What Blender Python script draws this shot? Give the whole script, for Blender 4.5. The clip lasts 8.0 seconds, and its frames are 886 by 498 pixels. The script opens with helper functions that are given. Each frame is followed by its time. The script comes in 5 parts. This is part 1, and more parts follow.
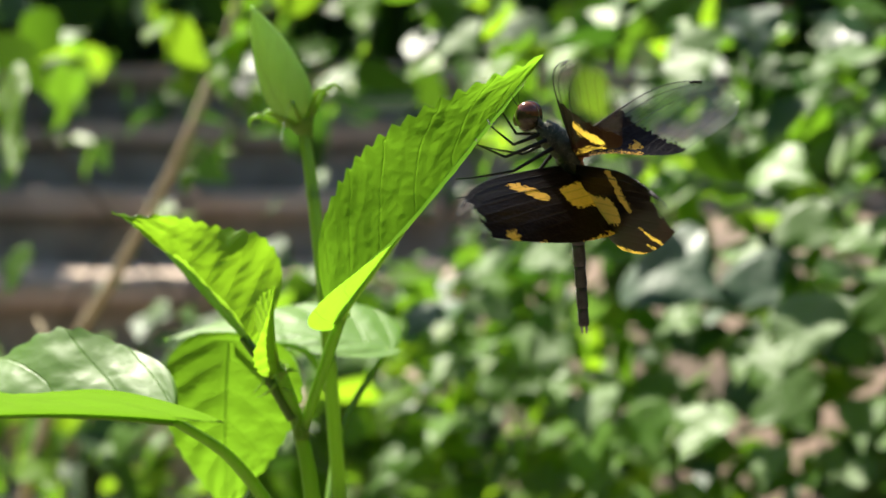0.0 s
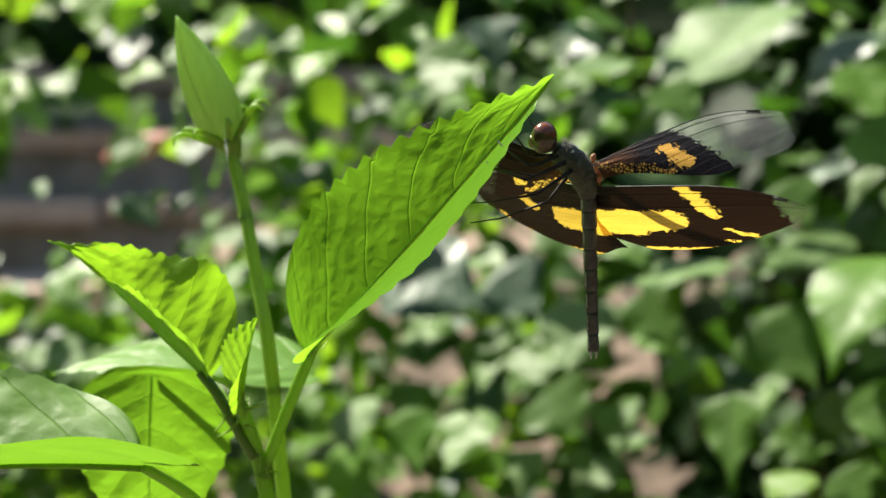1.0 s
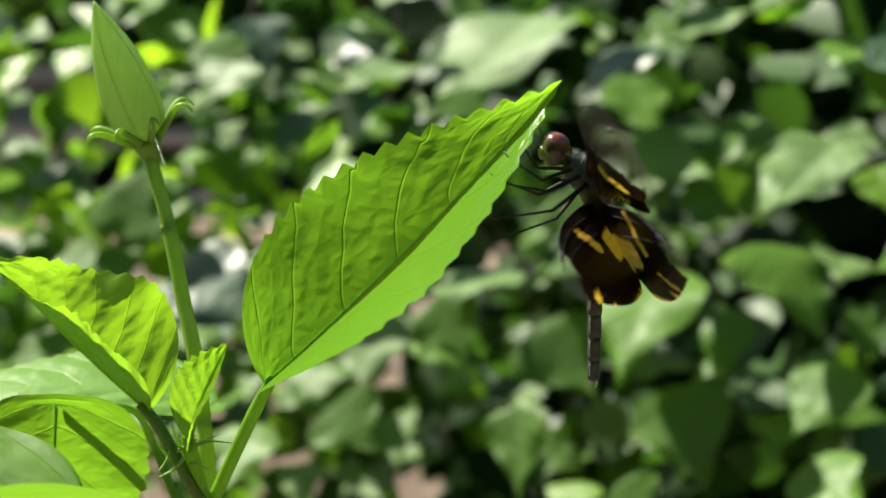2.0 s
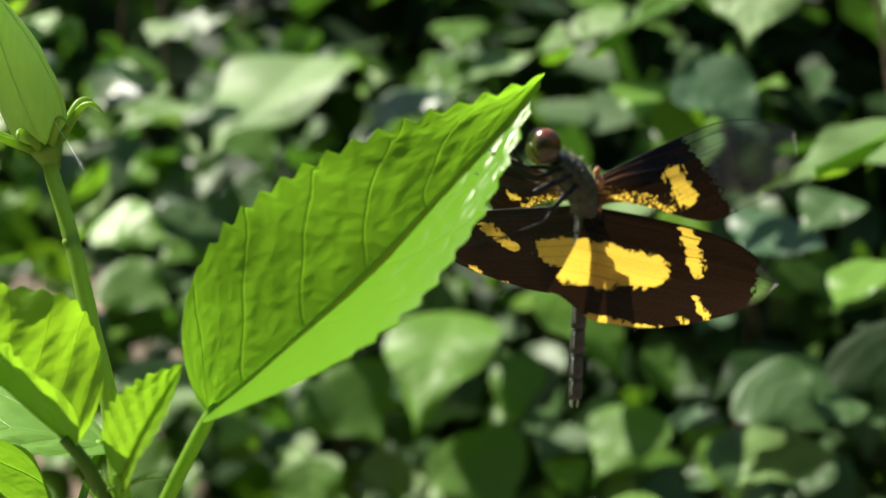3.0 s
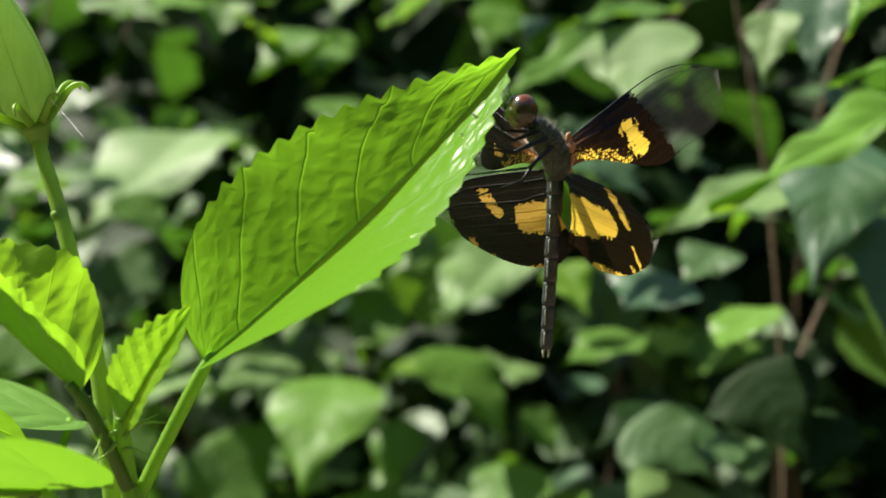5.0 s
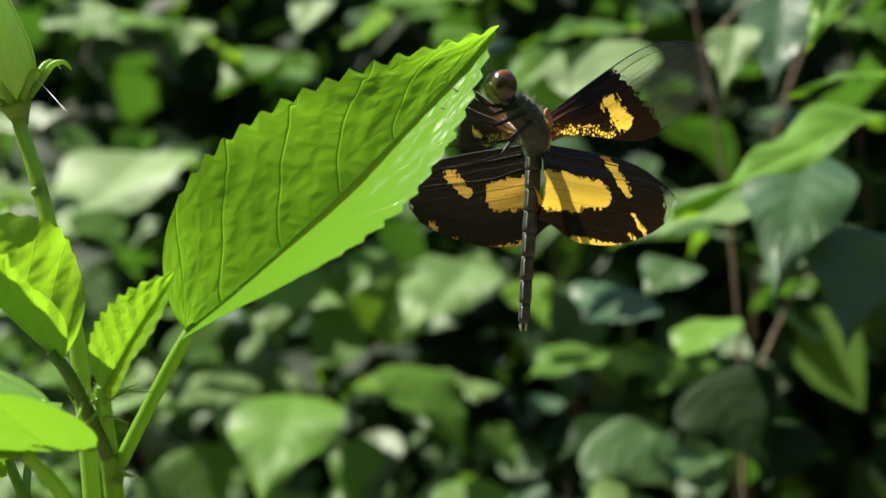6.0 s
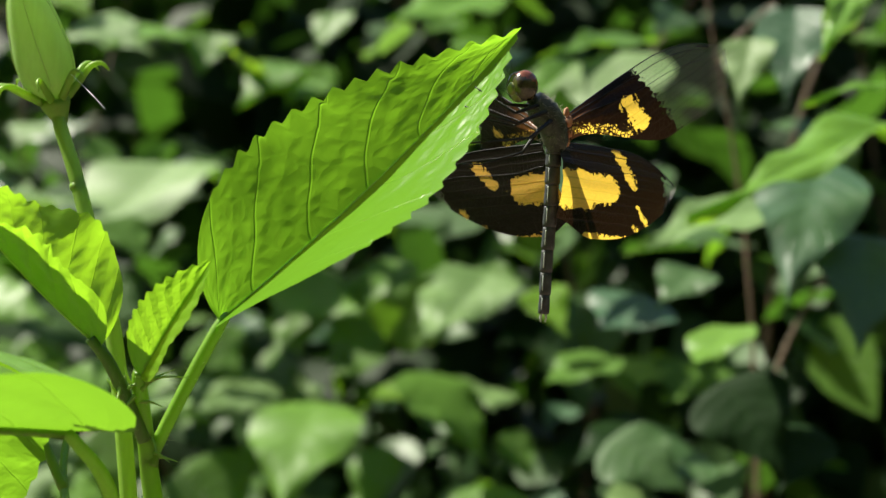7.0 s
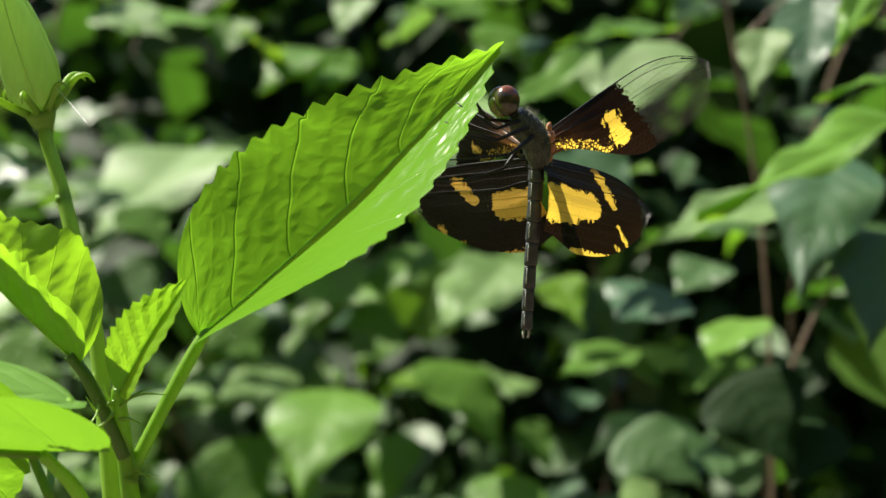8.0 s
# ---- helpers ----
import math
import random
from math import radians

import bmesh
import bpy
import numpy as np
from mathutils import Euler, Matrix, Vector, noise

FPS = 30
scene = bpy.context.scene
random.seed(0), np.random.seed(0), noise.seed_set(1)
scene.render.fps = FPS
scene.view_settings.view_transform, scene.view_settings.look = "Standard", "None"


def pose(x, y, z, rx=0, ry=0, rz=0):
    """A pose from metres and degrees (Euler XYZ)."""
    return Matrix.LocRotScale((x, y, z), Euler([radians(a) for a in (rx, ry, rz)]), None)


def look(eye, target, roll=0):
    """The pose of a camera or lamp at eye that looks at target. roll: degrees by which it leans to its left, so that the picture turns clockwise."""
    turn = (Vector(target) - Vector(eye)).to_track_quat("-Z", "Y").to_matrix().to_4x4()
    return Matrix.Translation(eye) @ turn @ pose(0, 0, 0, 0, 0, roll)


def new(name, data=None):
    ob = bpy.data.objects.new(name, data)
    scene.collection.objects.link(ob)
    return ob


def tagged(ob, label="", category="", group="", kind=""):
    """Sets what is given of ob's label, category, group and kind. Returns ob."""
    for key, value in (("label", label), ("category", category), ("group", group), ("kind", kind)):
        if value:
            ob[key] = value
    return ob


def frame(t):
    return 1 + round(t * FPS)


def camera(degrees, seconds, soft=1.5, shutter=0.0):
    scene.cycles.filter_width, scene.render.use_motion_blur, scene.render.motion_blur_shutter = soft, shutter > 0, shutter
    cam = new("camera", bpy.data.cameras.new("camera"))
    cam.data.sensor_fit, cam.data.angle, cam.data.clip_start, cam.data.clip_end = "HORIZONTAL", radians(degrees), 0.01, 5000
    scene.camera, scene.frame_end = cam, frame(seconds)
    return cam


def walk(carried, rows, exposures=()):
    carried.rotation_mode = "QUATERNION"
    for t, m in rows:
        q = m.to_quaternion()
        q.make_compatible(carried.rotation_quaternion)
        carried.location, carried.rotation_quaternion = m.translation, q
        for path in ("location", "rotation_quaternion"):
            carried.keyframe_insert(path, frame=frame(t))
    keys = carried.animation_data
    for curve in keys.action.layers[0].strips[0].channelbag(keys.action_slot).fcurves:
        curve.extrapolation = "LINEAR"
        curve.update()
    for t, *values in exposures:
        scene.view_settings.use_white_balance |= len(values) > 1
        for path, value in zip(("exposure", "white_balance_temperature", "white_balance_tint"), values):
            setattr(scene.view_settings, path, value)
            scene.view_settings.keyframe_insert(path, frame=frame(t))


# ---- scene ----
cam = camera(30.4, 8.0, soft=1.5, shutter=0.25)
cam.data.dof.use_dof = True
cam.data.dof.focus_distance = 0.286
cam.data.dof.aperture_fstop = 19.0

walk(cam, [
    (0, look((0.1591, -0.2902, 0.6339), (0.0404, -0.0372, 0.6173), -0.20)),
    (0.5, look((0.1300, -0.3001, 0.6372), (0.0353, -0.0371, 0.6215), -0.19)),
    (1, look((0.0907, -0.3000, 0.6376), (0.0316, -0.0268, 0.6213), -0.43)),
    (1.5, look((0.0589, -0.2947, 0.6385), (0.0275, -0.0170, 0.6209), 0.31)),
    (2, look((0.0338, -0.2803, 0.6387), (0.0294, -0.0008, 0.6230), 0.78)),
    (3.5, look((-0.0200, -0.2484, 0.6192), (0.0403, 0.0250, 0.6223), 0.59)),
    (4, look((-0.0284, -0.2508, 0.6088), (0.0372, 0.0213, 0.6189), 0.54)),
    (4.5, look((-0.0333, -0.2603, 0.6026), (0.0355, 0.0108, 0.6145), 0.84)),
    (5, look((-0.0332, -0.2673, 0.6032), (0.0396, 0.0026, 0.6186), 0.67)),
    (5.2, look((-0.0350, -0.2692, 0.6051), (0.0415, -0.0004, 0.6234), 0.59)),
    (6.3, look((-0.0385, -0.2684, 0.5889), (0.0421, -0.0013, 0.6124), 0.82)),
    (6.5, look((-0.0392, -0.2767, 0.5918), (0.0410, -0.0095, 0.6165), 0.90)),
    (7, look((-0.0424, -0.2784, 0.5869), (0.0354, -0.0106, 0.6121), 1.10)),
    (7.5, look((-0.0394, -0.2804, 0.5923), (0.0347, -0.0113, 0.6147), 1.21)),
    (8, look((-0.0328, -0.2799, 0.5945), (0.0389, -0.0100, 0.6151), 1.32)),
])

# ---------------------------------------------------------------- light
SUN_WAY = Vector((-0.50, 0.30, 0.81)).normalized()

world = bpy.data.worlds.new("garden_sky")
scene.world = world
world.use_nodes = True
wn = world.node_tree
wn.nodes.clear()
sky = wn.nodes.new("ShaderNodeTexSky")
sky.sky_type = "NISHITA"
sky.sun_disc = False
sky.sun_elevation = math.asin(SUN_WAY.z)
sky.sun_rotation = math.atan2(SUN_WAY.x, SUN_WAY.y)
back = wn.nodes.new("ShaderNodeBackground")
back.inputs["Strength"].default_value = 0.065
wout = wn.nodes.new("ShaderNodeOutputWorld")
wn.links.new(sky.outputs["Color"], back.inputs["Color"])
wn.links.new(back.outputs["Background"], wout.inputs["Surface"])

sun_data = bpy.data.lights.new("sun", "SUN")
sun_data.energy = 5.0
sun_data.angle = radians(0.53)
sun_data.color = (1.0, 0.94, 0.80)
sun = new("sun", sun_data)
sun.matrix_world = look(SUN_WAY * 5, (0, 0, 0))
scene.view_settings.exposure = 1.60


# ---------------------------------------------------------------- materials
class Nodes:
    """Short hand for building a node material."""

    def __init__(self, name):
        self.mat = bpy.data.materials.new(name)
        self.mat.use_nodes = True
        self.tree = self.mat.node_tree
        self.tree.nodes.clear()
        self.out = self.add("ShaderNodeOutputMaterial")

    def add(self, kind, **values):
        node = self.tree.nodes.new(kind)
        for key, value in values.items():
            node.inputs[key.replace("_", " ")].default_value = value
        return node

    def link(self, a, b):
        self.tree.links.new(a, b)

    def math(self, op, a, b=0.0, clamp=False):
        node = self.tree.nodes.new("ShaderNodeMath")
        node.operation, node.use_clamp = op, clamp
        for slot, value in ((0, a), (1, b)):
            if isinstance(value, (int, float)):
                node.inputs[slot].default_value = value
            else:
                self.link(value, node.inputs[slot])
        return node.outputs[0]

    def mix(self, fac, a, b):
        node = self.tree.nodes.new("ShaderNodeMix")
        node.data_type = "RGBA"
        for slot, value in ((0, fac), (6, a), (7, b)):
            if isinstance(value, (int, float)):
                node.inputs[slot].default_value = value
            elif isinstance(value, tuple):
                node.inputs[slot].default_value = (*value, 1.0)
            else:
                self.link(value, node.inputs[slot])
        return node.outputs[2]

    def ramp(self, fac, low, high):
        node = self.tree.nodes.new("ShaderNodeMapRange")
        node.interpolation_type = "SMOOTHSTEP"
        node.inputs["From Min"].default_value, node.inputs["From Max"].default_value = low, high
        self.link(fac, node.inputs["Value"])
        return node.outputs["Result"]

    def noise(self, scale, detail=3.0, vector=None):
        node = self.add("ShaderNodeTexNoise", Scale=scale, Detail=detail)
        if vector is None:
            vector = self.add("ShaderNodeTexCoord").outputs["Object"]
        self.link(vector, node.inputs["Vector"])
        return node.outputs["Fac"]

    def bump(self, height, strength, distance):
        node = self.add("ShaderNodeBump", Strength=strength, Distance=distance)
        self.link(height, node.inputs["Height"])
        return node.outputs["Normal"]

    def mixed(self, fac, a, b):
        node = self.add("ShaderNodeMixShader")
        if isinstance(fac, (int, float)):
            node.inputs[0].default_value = fac
        else:
            self.link(fac, node.inputs[0])
        self.link(a, node.inputs[1])
        self.link(b, node.inputs[2])
        return node.outputs[0]

    def done(self, shader):
        self.link(shader, self.out.inputs["Surface"])
        return self.mat


def leaf_material(name, face, glow, vein, gloss=0.38, share=0.45, veins=5.5, spread=0.15, relief=1.0, shine=0.3, blister=0.06):
    """A leaf blade: glossy cuticle over green tissue that lets light through. UV: along the midrib, and -1..1 across it."""
    n = Nodes(name)
    uv = n.add("ShaderNodeUVMap").outputs["UV"]
    split = n.add("ShaderNodeSeparateXYZ")
    n.link(uv, split.inputs[0])
    s, u = split.outputs[0], split.outputs[1]
    away = n.math("ABSOLUTE", u)
    # side veins leave the midrib forward and curve up to the margin
    run = n.math("SUBTRACT", n.math("MULTIPLY", s, veins), n.math("MULTIPLY", n.math("POWER", away, 1.15), 1.5))
    wander = n.math("MULTIPLY", n.math("SUBTRACT", n.noise(2.2, 1.0, uv), 0.5), 0.3)
    saw = n.math("ABSOLUTE", n.math("SUBTRACT", n.math("FRACT", n.math("ADD", run, wander)), 0.5))
    side = n.math("SUBTRACT", 1.0, n.ramp(saw, 0.0, 0.030))
    rib = n.math("SUBTRACT", 1.0, n.ramp(away, 0.008, 0.022))
    even = n.add("ShaderNodeMapping")
    even.inputs["Scale"].default_value = (3.6, 1.0, 1.0)
    n.link(uv, even.inputs["Vector"])
    cells = n.add("ShaderNodeTexVoronoi", Scale=6.5)
    cells.feature = "DISTANCE_TO_EDGE"
    n.link(even.outputs[0], cells.inputs["Vector"])
    net = n.math("SUBTRACT", 1.0, n.ramp(cells.outputs["Distance"], 0.0, 0.05))
    lines = n.math("MAXIMUM", n.math("MAXIMUM", n.math("MULTIPLY", side, 0.55), rib), n.math("MULTIPLY", net, 0.02))
    soft = n.noise(4.0, 4.0, uv)
    chance = n.add("ShaderNodeObjectInfo").outputs["Random"]
    island = n.add("ShaderNodeNewGeometry").outputs["Random Per Island"]
    vary = n.math("ADD", n.math("MULTIPLY", chance, 0.7), n.math("MULTIPLY", island, 0.7))
    dull = tuple(c * (1 - 2.2 * spread) for c in face)
    tone = n.mix(n.ramp(n.math("ADD", n.math("MULTIPLY", soft, 0.8), n.math("MULTIPLY", vary, 0.5)), 0.25, 0.95), dull, face)
    body = n.mix(lines, tone, vein)
    through_tone = n.mix(n.math("MULTIPLY", lines, 0.16), n.mix(soft, glow, tuple(c * 0.72 for c in glow)), tuple(c * 0.38 for c in glow))
    height = n.math("ADD", n.math("MULTIPLY", side, -0.4), n.math("MULTIPLY", saw, 0.7))
    pillow = n.ramp(cells.outputs["Distance"], 0.0, 0.45)
    height = n.math("ADD", height, n.math("ADD", n.math("ADD", n.math("MULTIPLY", n.noise(4.0, 2.0, even.outputs[0]), 1.8 * blister), n.math("MULTIPLY", n.noise(13.0, 2.0, even.outputs[0]), 0.4 * blister)), n.math("MULTIPLY", pillow, blister)))
    normal = n.bump(height, 0.6 * relief, 0.0007)
    skin = n.add("ShaderNodeBsdfPrincipled")
    n.link(body, skin.inputs["Base Color"])
    rough = n.math("ADD", gloss - 0.06, n.math("MULTIPLY", soft, 0.14))
    n.link(rough, skin.inputs["Roughness"])
    skin.inputs["Specular IOR Level"].default_value = shine
    n.link(normal, skin.inputs["Normal"])
    lit = n.add("ShaderNodeBsdfTranslucent")
    n.link(through_tone, lit.inputs["Color"])
    n.link(normal, lit.inputs["Normal"])
    return n.done(n.mixed(share, skin.outputs[0], lit.outputs[0]))


def plain_material(name, a, b, scale, rough=0.6, relief=0.3, distance=0.002, metal=0.0, spec=0.5, stretch=(1, 1, 1)):
    """A solid surface with two scales of mottling and fine relief."""
    n = Nodes(name)
    coord = n.add("ShaderNodeTexCoord").outputs["Object"]
    mapping = n.add("ShaderNodeMapping")
    mapping.inputs["Scale"].default_value = stretch
    n.link(coord, mapping.inputs["Vector"])
    vec = mapping.outputs[0]
    big, small = n.noise(scale, 4.0, vec), n.noise(scale * 7, 3.0, vec)
    mixed = n.math("ADD", n.math("MULTIPLY", big, 0.65), n.math("MULTIPLY", small, 0.35))
    body = n.mix(n.ramp(mixed, 0.3, 0.7), a, b)
    skin = n.add("ShaderNodeBsdfPrincipled", Roughness=rough, Metallic=metal)
    skin.inputs["Specular IOR Level"].default_value = spec
    n.link(body, skin.inputs["Base Color"])
    n.link(n.bump(mixed, relief, distance), skin.inputs["Normal"])
    return n.done(skin.outputs[0])


def stalk_material(name, face, glow, share=0.25):
    """A juicy green stem, a little translucent, with faint length streaks."""
    n = Nodes(name)
    coord = n.add("ShaderNodeTexCoord").outputs["Object"]
    mapping = n.add("ShaderNodeMapping")
    mapping.inputs["Scale"].default_value = (1, 1, 0.12)
    n.link(coord, mapping.inputs["Vector"])
    streak = n.noise(900.0, 3.0, mapping.outputs[0])
    blotch = n.noise(90.0, 3.0, coord)
    body = n.mix(n.ramp(n.math("ADD", n.math("MULTIPLY", streak, 0.5), n.math("MULTIPLY", blotch, 0.5)), 0.3, 0.7), tuple(c * 0.7 for c in face), face)
    skin = n.add("ShaderNodeBsdfPrincipled", Roughness=0.42)
    n.link(body, skin.inputs["Base Color"])
    n.link(n.bump(streak, 0.3, 0.0003), skin.inputs["Normal"])
    lit = n.add("ShaderNodeBsdfTranslucent", Color=(*glow, 1))
    return n.done(n.mixed(share, skin.outputs[0], lit.outputs[0]))


FRESH = leaf_material("fresh_hibiscus_leaf", (0.098, 0.250, 0.016), (0.32, 0.68, 0.028), (0.17, 0.39, 0.03), gloss=0.22, share=0.5, relief=0.8, shine=0.13, blister=0.15)
BROAD = leaf_material("broad_hibiscus_leaf", (0.12, 0.27, 0.025), (0.17, 0.38, 0.015), (0.15, 0.31, 0.04), gloss=0.46, share=0.45, relief=0.8, shine=0.5, blister=0.12)
YOUNG = leaf_material("young_hibiscus_leaf", (0.13, 0.27, 0.014), (0.38, 0.72, 0.026), (0.15, 0.30, 0.02), gloss=0.34, share=0.55, veins=7.0, relief=0.6, blister=0.15)
STALK = stalk_material("green_stalk", (0.16, 0.33, 0.022), (0.36, 0.60, 0.03), 0.35)
STALK_DARK = stalk_material("brownish_stalk", (0.085, 0.18, 0.02), (0.18, 0.32, 0.02), 0.25)
BUD = stalk_material("bud_green", (0.34, 0.50, 0.19), (0.52, 0.74, 0.20), 0.45)
SEPAL = stalk_material("bract_green", (0.24, 0.42, 0.06), (0.50, 0.74, 0.08), 0.4)
SEAM = stalk_material("pale_sepal_edge", (0.42, 0.55, 0.20), (0.60, 0.78, 0.25), 0.4)

MID = leaf_material("hedge_leaf_mid", (0.075, 0.155, 0.027), (0.21, 0.46, 0.020), (0.08, 0.18, 0.026), gloss=0.45, share=0.38, veins=6.0, shine=0.17)
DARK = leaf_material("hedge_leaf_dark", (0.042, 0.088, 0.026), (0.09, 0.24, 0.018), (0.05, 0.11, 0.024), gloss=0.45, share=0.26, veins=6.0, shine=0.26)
# Near-black copy of the hedge leaf: shade among the leaves put into its colour.
DEEP = leaf_material("hedge_leaf_shaded", (0.007, 0.022, 0.004), (0.02, 0.06, 0.004), (0.016, 0.042, 0.010), gloss=0.55, share=0.2, veins=6.0, shine=0.08)
TEAL = leaf_material("hedge_leaf_bluish", (0.042, 0.092, 0.044), (0.07, 0.19, 0.04), (0.06, 0.115, 0.06), gloss=0.42, share=0.24, veins=6.0, shine=0.36)
# Pale because the sheen of the sky is put into the base colour.
PALE = leaf_material("hedge_leaf_sheen", (0.124, 0.204, 0.070), (0.21, 0.41, 0.055), (0.16, 0.24, 0.10), gloss=0.54, share=0.28, veins=6.0, shine=0.22)
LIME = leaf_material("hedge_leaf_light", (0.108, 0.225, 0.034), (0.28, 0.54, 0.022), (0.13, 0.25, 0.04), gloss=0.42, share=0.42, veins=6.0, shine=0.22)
# Sunlit copy of the hedge leaf: the extra brightness is in its colours.
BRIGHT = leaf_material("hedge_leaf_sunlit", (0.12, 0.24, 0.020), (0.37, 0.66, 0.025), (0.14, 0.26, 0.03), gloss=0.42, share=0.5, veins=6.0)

TWIG = plain_material("woody_twig", (0.055, 0.036, 0.020), (0.14, 0.10, 0.058), 60.0, 0.75, 0.5, 0.001, stretch=(1, 1, 0.3))
PALE_TWIG = plain_material("dry_pale_twig", (0.40, 0.31, 0.19), (0.62, 0.52, 0.34), 60.0, 0.8, 0.5, 0.001)
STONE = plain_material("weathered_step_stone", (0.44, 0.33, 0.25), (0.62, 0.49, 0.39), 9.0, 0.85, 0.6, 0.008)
# Darker than the treads: the risers' shade is put into this stone.
STONE_DARK = plain_material("shaded_step_stone", (0.22, 0.18, 0.14), (0.44, 0.37, 0.30), 9.0, 0.85, 0.6, 0.008)
SOIL = plain_material("garden_soil", (0.045, 0.034, 0.022), (0.24, 0.17, 0.125), 5.0, 0.95, 0.9, 0.02)
PINK = plain_material("pink_petal", (0.72, 0.28, 0.26), (0.84, 0.48, 0.42), 120.0, 0.5, 0.2, 0.0005)


# ---------------------------------------------------------------- building blocks
def part(name, bm, material, parent, label="", smooth=True):
    mesh = bpy.data.meshes.new(name)
    bm.to_mesh(mesh)
    bm.free()
    mesh.materials.append(material)
    if smooth:
        for face in mesh.polygons:
            face.use_smooth = True
    ob = new(name, mesh)
    ob.parent = parent
    if label:
        ob["label"] = label
    return ob


def thing(name, label, category, at=(0, 0, 0), group="", kind=""):
    ob = new(name)
    ob.empty_display_size = 0.01
    ob.matrix_basis = Matrix.Translation(at)
    return tagged(ob, label, category, group, kind)


def basis(origin, along, facing):
    """x across, y along, z along the side that it faces."""
    y = Vector(along).normalized()
    z = Vector(facing)
    z = (z - z.dot(y) * y).normalized()
    x = y.cross(z)
    return Matrix.Translation(origin) @ Matrix((x, y, z)).transposed().to_4x4()


def spline(points, steps):
    """A smooth run through a few bends."""
    pts = [Vector(p) for p in points]
    ext = [2 * pts[0] - pts[1], *pts, 2 * pts[-1] - pts[-2]]
    out = []
    for i in range(1, len(ext) - 2):
        a, b, c, d = ext[i - 1 : i + 3]
        for k in range(steps):
            t = k / steps
            out.append(0.5 * (2 * b + (c - a) * t + (2 * a - 5 * b + 4 * c - d) * t * t + (3 * b - a - 3 * c + d) * t**3))
    out.append(pts[-1])
    return out


def tube(bm, path, radii, sides=10, flat=1.0, close=True):
    """Sweeps a ring along a path; radii is a number, or one for each end, or a function of 0..1."""
    if isinstance(radii, (int, float)):
        width = lambda t: radii
    elif isinstance(radii, tuple):
        width = lambda t: radii[0] + (radii[1] - radii[0]) * t
    else:
        width = radii
    rings, last = [], None
    for i, p in enumerate(path):
        ahead = (path[min(i + 1, len(path) - 1)] - path[max(i - 1, 0)]).normalized()
        ref = last if last is not None else (Vector((0, 1, 0)) if abs(ahead.y) < 0.9 else Vector((1, 0, 0)))
        a = (ref - ref.dot(ahead) * ahead).normalized()
        last, b = a, ahead.cross(a)
        r = width(i / (len(path) - 1))
        rings.append([bm.verts.new(p + r * (math.cos(q) * b + flat * math.sin(q) * a)) for q in (2 * math.pi * k / sides for k in range(sides))])
    for low, high in zip(rings, rings[1:]):
        for k in range(sides):
            bm.faces.new((low[k], low[(k + 1) % sides], high[(k + 1) % sides], high[k]))
    if close:
        bm.faces.new(rings[0][::-1])
        bm.faces.new(rings[-1])
    return rings


def smooth_step(x):
    x = min(max(x, 0.0), 1.0)
    return x * x * (3 - 2 * x)


